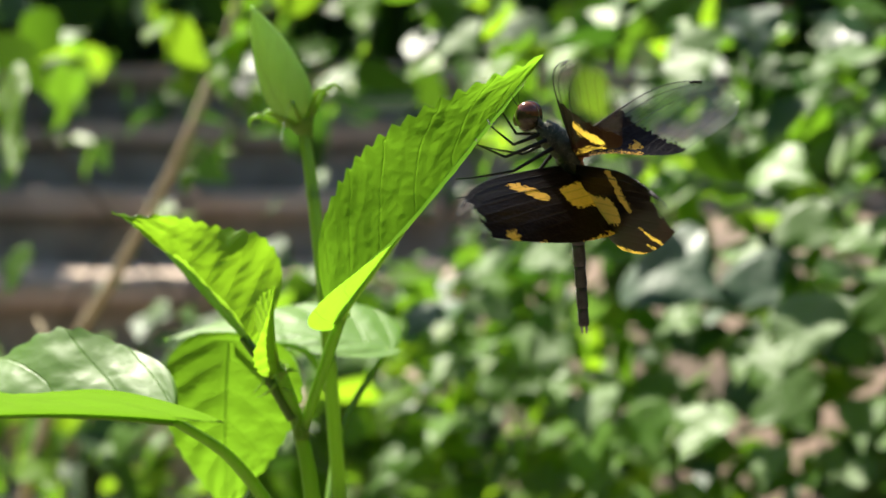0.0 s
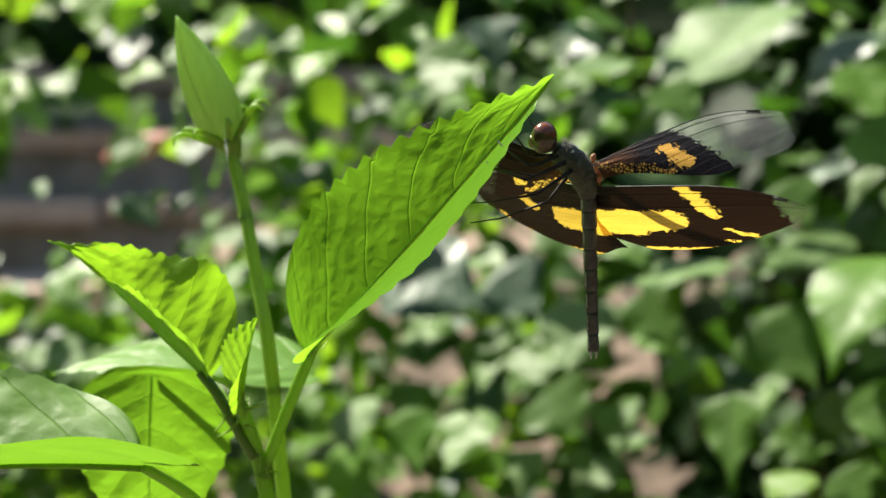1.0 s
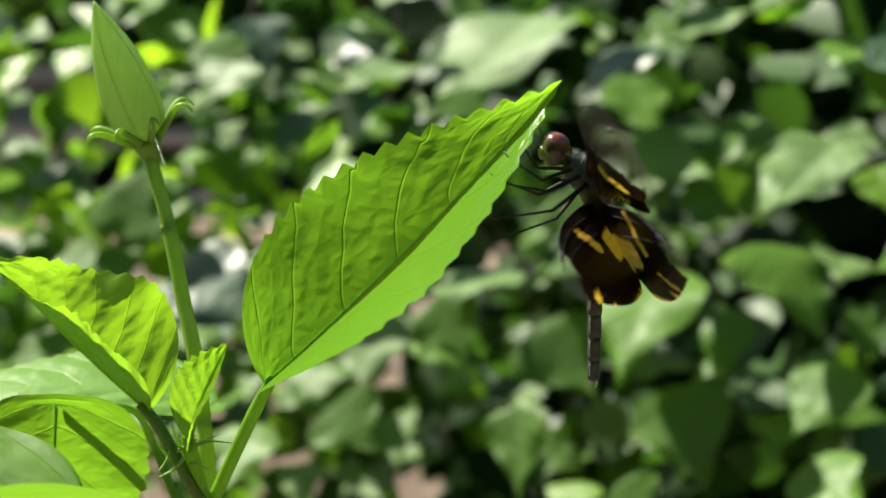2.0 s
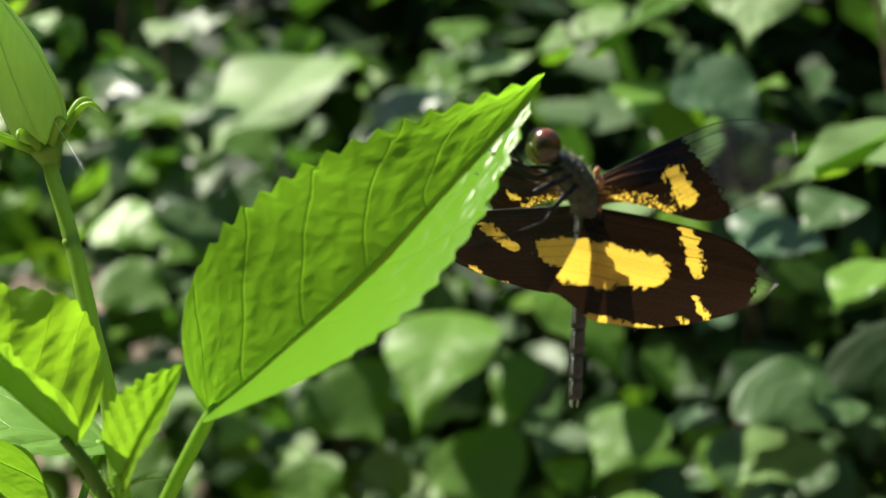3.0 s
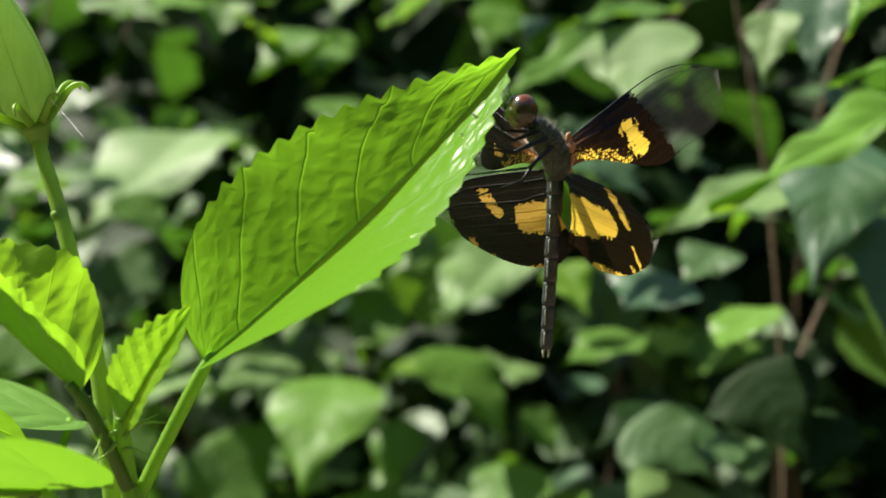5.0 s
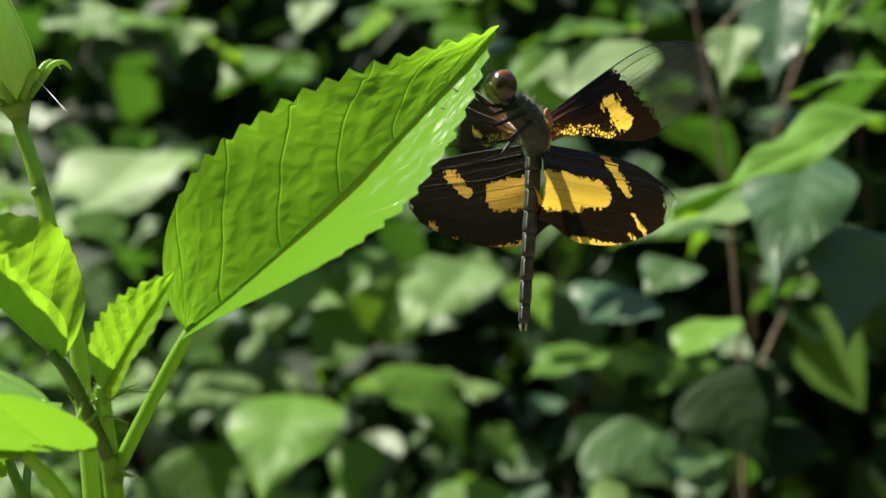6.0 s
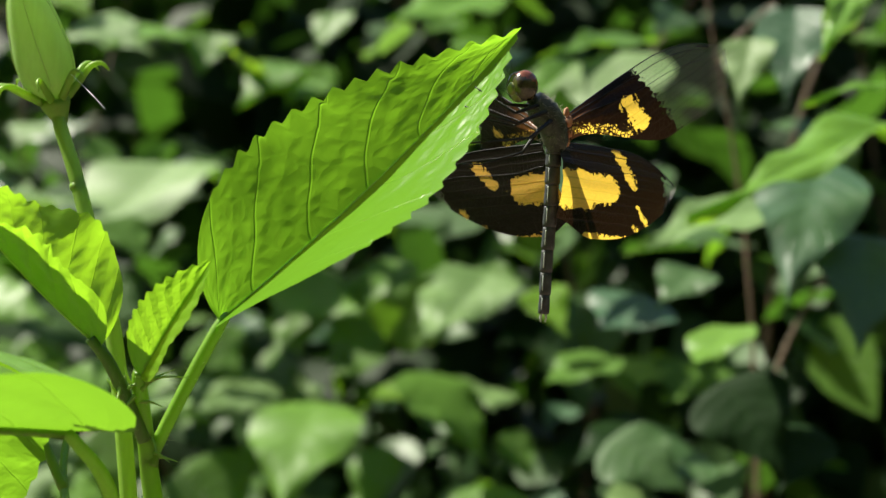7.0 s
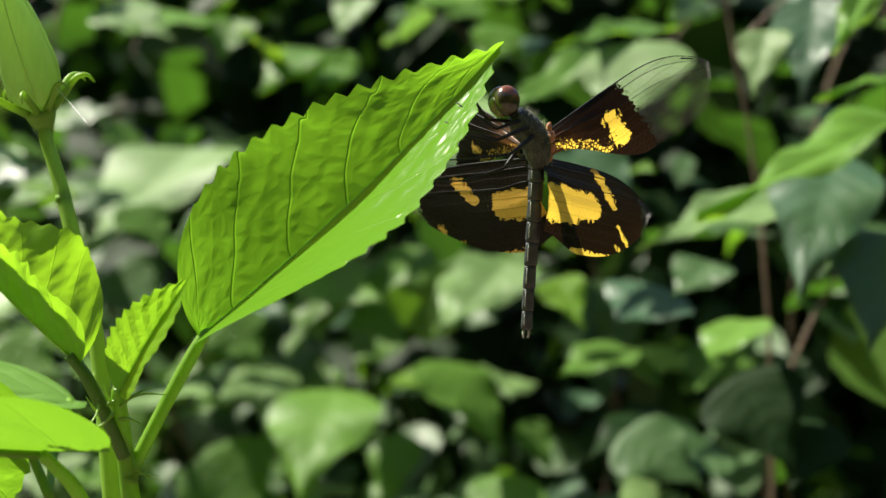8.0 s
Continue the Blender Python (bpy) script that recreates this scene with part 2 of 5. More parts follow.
def leaf_blade(length, width, fold_left=(0, 0), fold_right=(0, 0), sag=0.0, droop=0.0, teeth=0, tooth=0.0, quilt=0.0, veins=5.5,
               rows=40, cols=8, low=0.6, high=1.2, heart=0.0, lobe=None, ripple=0.0, curl=0.0, roll=None, ratio=1.0, bend=0.0, hook=0.0, crowd=1.0, seed=0):
    """A leaf blade along +y from its base, facing +z, with left (-x) and right halves that fold up by degrees from base to tip.
    sag: how far the midrib bows to the face; droop: how far the tip bends back; curl, roll: how the left and right margins roll back; ratio: width of the right half to the left's;
    bend: how far the midrib bows to the right; hook: how far the tip turns to the left; heart, lobe: how far the left and right halves reach back past the stalk."""
    roll = curl if roll is None else roll
    lobe = heart if lobe is None else lobe
    rng = random.Random(seed)
    bm = bmesh.new()
    uv = bm.loops.layers.uv.new("UVMap")
    peak = max((k / 200) ** low * (1 - k / 200) ** high for k in range(201))
    shift = rng.random() * 6

    def rim(s):
        base = (s**low) * ((1 - s) ** high) / peak * width
        return base

    def point(s, u):
        side = -1 if u < 0 else 1
        q = abs(u)
        w = rim(s) * (ratio if side > 0 else 1.0)
        cut = 0.0
        if teeth and 0.05 < s < 0.995:
            x = (s * teeth + (0.3 if side > 0 else 0.0)) % 1.0
            rise = x / 0.8 if x < 0.8 else (1 - x) / 0.2
            cut = tooth * (0.75 + 0.8 * noise.noise(Vector((int(s * teeth) * 1.7, side * 3.1, seed)))) * (rise - 0.5) * smooth_step((s - 0.12) / 0.25) * smooth_step((1 - s) / 0.08 + 0.2)
        w += cut * q**6
        across = q * w
        fold = fold_left if side < 0 else fold_right
        angle = radians(float(np.interp(s, np.linspace(0, 1, len(fold)), fold)))
        lift = -(curl if side < 0 else roll) * width * q * q
        x = side * (across * math.cos(angle) - lift * math.sin(angle))
        z = across * math.sin(angle) + lift * math.cos(angle)
        y = s * length - (heart if side < 0 else lobe) * length * q**1.5 * (1 - s) ** 8
        bow = 4 * s * (1 - s)
        x += bend * bow - hook * max(0.0, (s - 0.7) / 0.3) ** 2
        z += sag * bow - droop * s * s
        run = s * veins - 1.5 * q**1.15
        puff = abs(run % 1.0 - 0.5) * 2
        if quilt:
            bulge = quilt * (0.55 * smooth_step(puff * 1.3) + 0.6 * noise.noise(Vector((s * 9, u * 4, seed))) + 0.45 * noise.noise(Vector((s * 24, u * 9, seed + 5)))) * smooth_step(q * 2.5) * (1 - 0.5 * q**3) * bow**0.5
            x -= side * bulge * math.sin(angle)
            z += bulge * math.cos(angle)
        if ripple:
            z += ripple * q * q * math.sin(s * 15 + shift + side) * bow**0.5
        return Vector((x, y, z))

    # the columns crowd together at the crease
    spots = [math.copysign(abs(j / cols) ** crowd, j) for j in range(-cols, cols + 1)]
    grid = []
    for i in range(rows + 1):
        s = i / rows
        grid.append([bm.verts.new(point(s, u)) for u in spots])
    for i in range(rows):
        for j in range(2 * cols):
            face = bm.faces.new((grid[i][j], grid[i][j + 1], grid[i + 1][j + 1], grid[i + 1][j]))
            for loop, (a, b) in zip(face.loops, ((i, j), (i, j + 1), (i + 1, j + 1), (i + 1, j))):
                loop[uv].uv = (a / rows, spots[b])
    bmesh.ops.remove_doubles(bm, verts=bm.verts, dist=1e-6)
    bmesh.ops.recalc_face_normals(bm, faces=bm.faces)
    return bm


def midrib(bm_length, thick, sag=0.0, droop=0.0, steps=20, bend=0.0, hook=0.0, sunk=1.0):
    """The raised rib under a blade, tapering to the tip; sunk below 1 it also shows on the face."""
    bm = bmesh.new()
    path = []
    for i in range(steps + 1):
        s = 0.96 * i / steps
        side = bend * 4 * s * (1 - s) - hook * max(0.0, (s - 0.7) / 0.3) ** 2
        path.append(Vector((side, s * bm_length, sag * 4 * s * (1 - s) - droop * s * s - thick * 0.92 * sunk * (1 - 0.85 * s))))
    tube(bm, path, (thick, thick * 0.15), 6)
    return bm


# ---------------------------------------------------------------- ground and far setting
def build_ground():
    bm = bmesh.new()
    size, steps = 60.0, 160
    rows_ = []
    for i in range(steps + 1):
        row = []
        for j in range(steps + 1):
            x = math.copysign(abs(2 * j / steps - 1) ** 3, j - steps / 2) * size
            y = math.copysign(abs(2 * i / steps - 1) ** 3, i - steps / 2) * size + 0.8
            z = 0.03 * noise.noise(Vector((x * 2, y * 2, 0))) + 0.012 * noise.noise(Vector((x * 9, y * 9, 4)))
            bank = smooth_step((y - 1.05) / 1.1) * smooth_step((x + 1.15) / 0.35) * smooth_step((0.55 - x) / 0.3)
            row.append(bm.verts.new((x, y, z + 0.50 * bank)))
        rows_.append(row)
    for i in range(steps):
        for j in range(steps):
            bm.faces.new((rows_[i][j], rows_[i][j + 1], rows_[i + 1][j + 1], rows_[i + 1][j]))
    ob = part("ground", bm, SOIL, None)
    tagged(ob, "brown garden soil under the shrubs", "ground", kind="structure")


def slab(bm, x0, x1, y0, y1, z0, z1, seed):
    """A rough stone block with chipped edges."""
    rng = random.Random(seed)
    made = bmesh.ops.create_cube(bm, size=1.0)["verts"]
    for v in made:
        v.co = Vector(((x0 + x1) / 2 + v.co.x * (x1 - x0), (y0 + y1) / 2 + v.co.y * (y1 - y0), (z0 + z1) / 2 + v.co.z * (z1 - z0)))
        v.co += Vector((rng.uniform(-1, 1), rng.uniform(-1, 1), rng.uniform(-1, 1))) * 0.006
    bmesh.ops.bevel(bm, geom=[e for e in bm.edges if e.verts[0] in made], offset=0.008, segments=2, affect="EDGES")


def build_steps():
    """Old stone steps beyond the shrubs, each tread of a few slabs on a dark riser."""
    steps = thing("garden_steps", "old weathered stone steps behind the shrubs", "steps", (-1.25, 1.30, 0.0))
    steps.rotation_euler = (0, 0, radians(24))
    rng = random.Random(5)
    for i in range(6):
        top, front = 0.10 + 0.15 * i, 0.48 * min(i, 3) + 0.30 * max(i - 3, 0)
        bm = bmesh.new()
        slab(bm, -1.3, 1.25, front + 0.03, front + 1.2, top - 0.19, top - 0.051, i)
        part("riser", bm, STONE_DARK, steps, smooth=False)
        x = -1.32
        while x < 1.2:
            w = rng.uniform(0.36, 0.6)
            bm = bmesh.new()
            slab(bm, x, x + w - 0.012, front, front + 0.52, top - 0.050, top + rng.uniform(-0.004, 0.004), rng.random())
            part("tread_slab", bm, STONE, steps, smooth=False)
            x += w
    return steps


def build_backdrop():
    """Far trees, added all round to close off sky, too far to tell apart."""
    n = Nodes("far_tree_green")
    coord = n.add("ShaderNodeTexCoord").outputs["Object"]
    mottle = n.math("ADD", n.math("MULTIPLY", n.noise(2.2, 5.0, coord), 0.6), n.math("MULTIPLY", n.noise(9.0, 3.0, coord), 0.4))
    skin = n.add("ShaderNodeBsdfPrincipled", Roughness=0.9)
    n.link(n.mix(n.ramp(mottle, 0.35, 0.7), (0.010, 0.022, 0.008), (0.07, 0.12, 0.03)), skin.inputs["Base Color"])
    green = n.done(skin.outputs[0])
    bm = bmesh.new()
    rings = []
    for k in range(81):
        q = 2 * math.pi * (k % 80) / 80
        column = []
        for z in range(9):
            r = 6.0 + 0.5 * noise.noise(Vector((4 * math.cos(q), 4 * math.sin(q), z * 0.8))) - 0.12 * z
            top = 3.4 + 0.5 * noise.noise(Vector((3 * math.cos(q), 3 * math.sin(q), 7)))
            column.append(bm.verts.new((math.cos(q) * r, 0.6 + math.sin(q) * r, -0.1 + top * z / 8)))
        rings.append(column)
    for a, b in zip(rings, rings[1:]):
        for z in range(8):
            bm.faces.new((a[z], a[z + 1], b[z + 1], b[z]))
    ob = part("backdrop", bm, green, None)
    tagged(ob, "dark green trees added round the garden to close off the sky", "backdrop", kind="structure")


build_ground()
build_backdrop()
build_steps()


# ---------------------------------------------------------------- hibiscus shoot
UP = 0.60  # height of the perch leaf's base


def w_(x, y, z):
    return Vector((x / 10, y / 10, z / 10 + UP))


def plant_leaf(plant, name, base, along, facing, material, label="", **shape):
    """A blade with its raised rib, set on the plant."""
    ob = part(name, leaf_blade(**shape), material, plant, label)
    ob.matrix_basis = basis(base, along, facing)
    return ob


def stalk(plant, name, points, radii, material=STALK, steps=10, sides=12, label=""):
    bm = bmesh.new()
    tube(bm, spline(points, steps), radii, sides)
    return part(name, bm, material, plant, label)


def stipule(plant, base, along, length, material=SEPAL):
    bm = bmesh.new()
    a = Vector(along).normalized()
    side = a.cross(Vector((0.3, -0.9, 0.2))).normalized()
    path = spline([base, base + a * length * 0.5 + side * length * 0.12, base + a * length + side * length * 0.45], 6)
    tube(bm, path, lambda t: 0.00035 * (1 - t) + 0.00005, 6)
    part("stipule", bm, material, plant)


def fuzz(plant, points, radius, count, seed):
    """Fine short hairs along a young stem."""
    rng = random.Random(seed)
    run = spline(points, 12)
    bm = bmesh.new()
    for _ in range(count):
        p = run[rng.randrange(len(run))]
        way = Vector((rng.uniform(-1, 1), rng.uniform(-1, 1), rng.uniform(-0.2, 0.8))).normalized()
        tube(bm, [p + way * radius * 0.8, p + way * (radius + rng.uniform(0.0003, 0.0010))], (0.000035, 0.00001), 3)
    part("stem_hair", bm, SEAM, plant)


def build_hibiscus():
    plant = thing("hibiscus_shrub", "fresh green hibiscus shoot with serrated leaves and a closed flower bud", "plant")
    # main stem
    stem_run = [w_(-0.05, 0.14, -6.0), w_(-0.05, 0.13, -2.5), w_(-0.07, 0.08, -0.85), w_(-0.095, 0.05, -0.42), w_(-0.119, 0.038, -0.25), w_(-0.142, 0.0, -0.12), w_(-0.142, -0.012, -0.10)]
    stalk(plant, "stem", stem_run, lambda t: float(np.interp(t, (0, 0.3, 0.5, 0.7, 1.0), (0.0030, 0.0023, 0.0018, 0.0015, 0.0010))), STALK, 10)
    # perch leaf and its stalk
    perch_run = [w_(-0.119, 0.038, -0.255), w_(-0.098, 0.034, -0.205), w_(-0.05, 0.018, -0.10), w_(-0.004, 0.003, -0.008), w_(0.016, 0.006, 0.012)]
    stalk(plant, "petiole", perch_run, lambda t: 0.00118 - 0.00068 * smooth_step((t - 0.6) / 0.4) + 0.0006 * max(0, 1 - t / 0.12), STALK)
    axis, facing = Vector((0.678, -0.154, 0.721)), Vector((-0.14, -0.986, -0.08))
    leaf = plant_leaf(plant, "leaf", w_(-0.004, 0.0, -0.006), axis, facing, FRESH, "bright green serrated leaf folded along its midrib",
                      length=0.0725, width=0.0197, fold_left=(-13.5, -13.5, -8), fold_right=(90, 69, 58), sag=0.0052, bend=0.0013, teeth=19, tooth=0.0022, quilt=0.00028,
                      rows=150, cols=22, curl=-0.04, roll=0.0, heart=0.01, lobe=0.03, ratio=1.15, ripple=0.0006, crowd=1.5, seed=3)
    part("midrib", midrib(0.0725, 0.00034, 0.0052, bend=0.0013, sunk=0.5), SEPAL, leaf)
    # young folded leaf
    young_run = [w_(-0.128, 0.02, -0.215), w_(-0.155, 0.005, -0.16), w_(-0.195, -0.008, -0.085), w_(-0.226, -0.012, -0.045)]
    stalk(plant, "petiole", young_run, (0.0012, 0.0010), STALK_DARK)
    young = plant_leaf(plant, "leaf", w_(-0.224, -0.011, -0.048), (-0.289, -0.03, 0.282), (0.506, -0.74, 0.445), YOUNG, "young yellow-green puckered leaf folded along its midrib",
                       length=0.0390, width=0.0085, fold_left=(96, 92, 45), fold_right=(16, 15, 22), sag=-0.0012, droop=-0.0020, hook=0.0030, teeth=16, tooth=0.0015, quilt=0.0005,
                       rows=120, cols=16, low=0.58, high=1.45, heart=0.05, ripple=0.0012, curl=0.05, ratio=2.05, veins=7.0, crowd=1.5, seed=8)
    part("midrib", midrib(0.0390, 0.00025, -0.0012, -0.0020, hook=0.0030, sunk=0.6), SEPAL, young)
    # smallest leaf at the tip of the shoot
    small = plant_leaf(plant, "leaf", w_(-0.142, -0.014, -0.108), (0.087, -0.153, 0.182), (-0.55, -0.75, -0.30), YOUNG, "small unfolding leaf",
                       length=0.0262, width=0.0064, fold_left=(8, 4), fold_right=(50, 62, 40), sag=0.0008, teeth=12, tooth=0.0010, quilt=0.0002,
                       rows=80, cols=10, low=0.7, high=1.0, veins=7.0, ratio=1.15, seed=9)
    part("midrib", midrib(0.0262, 0.0004, 0.0008), STALK, small)
    # broad leaf held out to the front
    stalk(plant, "petiole", [w_(-0.085, 0.06, -0.60), w_(-0.15, 0.0, -0.43), w_(-0.20, -0.11, -0.28), w_(-0.272, -0.200, -0.195)], (0.0017, 0.0010), STALK)
    broad = plant_leaf(plant, "leaf", w_(-0.272, -0.200, -0.195), (-0.93, -0.22, -0.02), (0.0, -0.30, 0.95), BROAD, "broad glossy leaf with a turned-up front edge",
                       length=0.084, width=0.0225, fold_left=(40, 42, 38), fold_right=(26, 24), sag=0.002, droop=0.006, teeth=17, tooth=0.0018, quilt=0.0006,
                       rows=110, cols=18, low=0.50, high=1.05, heart=0.13, lobe=0.0, curl=0.02, roll=0.03, ratio=0.97, ripple=0.0020, seed=4)
    part("midrib", midrib(0.084, 0.0007, 0.002, 0.006), STALK, broad)
    # broad leaf behind the stem
    stalk(plant, "petiole", [w_(-0.070, 0.10, -0.82), w_(-0.155, 0.20, -0.58), w_(-0.235, 0.42, -0.32), w_(-0.200, 0.60, -0.135)], (0.0011, 0.0007), STALK)
    behind = plant_leaf(plant, "leaf", w_(-0.200, 0.60, -0.135), (-0.55, -0.08, 0.04), (0.05, -0.16, 0.98), BROAD, "broad pale glossy leaf held level",
                        length=0.060, width=0.0110, fold_left=(-10, -6), fold_right=(7, 2), sag=0.003, droop=0.004, teeth=15, tooth=0.0018, quilt=0.0005,
                        rows=90, cols=16, low=0.45, high=1.0, heart=0.06, lobe=0.03, ratio=2.0, roll=0.05, seed=6)
    part("midrib", midrib(0.060, 0.0007, 0.003, 0.004), STALK, behind)
    # leaf that hangs below it, lit from behind
    stalk(plant, "petiole", [w_(-0.235, 0.42, -0.32), w_(-0.29, 0.44, -0.20), w_(-0.33, 0.40, -0.12), w_(-0.440, 0.28, -0.098)], (0.0010, 0.0006), STALK)
    hanging = plant_leaf(plant, "leaf", w_(-0.445, 0.27, -0.096), (-0.02, -0.04, -0.98), (0.12, -0.98, -0.10), FRESH, "hanging leaf glowing in the light from behind",
                         length=0.040, width=0.0180, fold_left=(-14, 4), fold_right=(-14, 4), sag=0.001, droop=0.002, teeth=12, tooth=0.0012, quilt=0.0004,
                         rows=80, cols=12, low=0.36, high=1.0, heart=0.06, seed=15)
    part("midrib", midrib(0.040, 0.0002, 0.001, 0.002), STALK, hanging)
    fuzz(plant, perch_run, 0.0012, 170, 31)
    fuzz(plant, young_run, 0.0011, 120, 32)
    fuzz(plant, stem_run[3:], 0.0015, 110, 33)
    # flower stalk and bud
    stalk(plant, "flower_stalk", [w_(-0.04, 0.16, -2.5), w_(-0.10, 0.20, -0.8), w_(-0.155, 0.228, -0.12), w_(-0.205, 0.275, 0.12), w_(-0.243, 0.31, 0.27), w_(-0.272, 0.334, 0.36), w_(-0.283, 0.337, 0.415)],
          lambda t: 0.0017 - 0.00045 * t, SEPAL, 12)
    for z, x, y in ((0.245, -0.238, 0.305), (-0.115, -0.157, 0.229)):
        bm = bmesh.new()
        tube(bm, [w_(x, y, z - 0.008), w_(x, y, z), w_(x - 0.003, y + 0.002, z + 0.008)], lambda t: 0.00125 + 0.0003 * math.sin(math.pi * t), 12)
        part("joint", bm, SEPAL, plant)
    base, tip = w_(-0.283, 0.337, 0.405), w_(-0.374, 0.272, 0.672)
    axis = tip - base
    frame_ = basis(base, axis, (0, -1, 0))
    bm = bmesh.new()
    rings, n_side = [], 20
    for i in range(29):
        t = i / 28
        r = 0.0052 * (smooth_step(t / 0.16) ** 0.5 * 0.93 if t < 0.16 else 0.93 + 0.09 * math.sin((t - 0.16) / 0.3 * math.pi) if t < 0.46 else 0.93 * (1 - ((t - 0.46) / 0.54) ** 1.55)) + 0.00012
        ring = []
        for k in range(n_side):
            q = 2 * math.pi * k / n_side + t * 0.35
            rr = r * (1 + 0.05 * math.cos(5 * q))
            ring.append(bm.verts.new(frame_ @ Vector((rr * math.cos(q), t * axis.length, rr * math.sin(q)))))
        rings.append(ring)
    for a, b in zip(rings, rings[1:]):
        for k in range(n_side):
            bm.faces.new((a[k], a[(k + 1) % n_side], b[(k + 1) % n_side], b[k]))
    bm.faces.new(rings[0][::-1])
    bm.faces.new(rings[-1])
    bud = part("bud", bm, BUD, plant, "closed pointed green flower bud")
    bm = bmesh.new()
    tube(bm, [frame_ @ Vector((0, h, 0)) for h in (-0.0040, -0.0030, -0.0018, -0.0005, 0.0008)], lambda t: 0.0013 + 0.0017 * smooth_step(t), 16)
    part("calyx_cup", bm, SEPAL, bud, "green cup under the bud")
    # seams of the sepals
    for k in range(5):
        q0 = 2 * math.pi * k / 5 + 0.35
        pts = []
        for i in range(3, 28):
            t = i / 28
            r = 0.0052 * (0.93 + 0.09 * math.sin((t - 0.16) / 0.3 * math.pi) if t < 0.46 else 0.93 * (1 - ((t - 0.46) / 0.54) ** 1.55)) * 1.05
            q = q0 + t * 0.35
            pts.append(frame_ @ Vector((r * math.cos(q), t * axis.length, r * math.sin(q))))
        bm = bmesh.new()
        tube(bm, pts, lambda t: 0.00007, 5)
        part("sepal_seam", bm, SEAM, bud)
    # narrow bracts that curl out below the bud
    for k in range(8):
        q = 2 * math.pi * k / 8 + 0.3
        out = Vector((math.cos(q), 0, math.sin(q)))
        pts = [frame_ @ (out * r + Vector((0, h, 0))) for r, h in ((0.0026, 0.0008), (0.0052, 0.0028), (0.0082, 0.0052), (0.0104, 0.0053), (0.0115, 0.0036))]
        bm = bmesh.new()
        tube(bm, spline(pts, 5), lambda t: 0.00072 * (1 - t) ** 0.6 + 0.00010, 8, 0.6)
        part("bract", bm, SEPAL, bud)
    # hair-thin stipules at the joints
    for b, a, l in (((-0.136, -0.015, -0.118), (0.8, -0.2, 0.5), 0.007), ((-0.150, -0.010, -0.14), (-0.5, -0.2, -0.9), 0.005), ((-0.140, 0.0, -0.15), (0.8, -0.4, 0.2), 0.004),
                    ((-0.113, 0.036, -0.245), (0.9, -0.3, 0.3), 0.004), ((-0.125, 0.03, -0.20), (0.6, -0.5, -0.5), 0.005), ((-0.16, 0.003, -0.15), (-0.8, -0.4, 0.3), 0.005),
                    ((-0.14, -0.01, -0.13), (0.5, -0.3, 0.8), 0.006), ((-0.15, 0.0, -0.13), (-0.6, -0.4, 0.6), 0.005), ((-0.118, 0.035, -0.235), (0.5, -0.6, 0.1), 0.005),
                    ((-0.12, 0.03, -0.225), (-0.7, -0.5, 0.5), 0.004), ((-0.175, -0.005, -0.12), (0.1, -0.5, -0.8), 0.005), ((-0.165, -0.004, -0.13), (0.7, -0.3, 0.7), 0.004)):
        stipule(plant, w_(*b), a, l)
    return plant


plant = build_hibiscus()


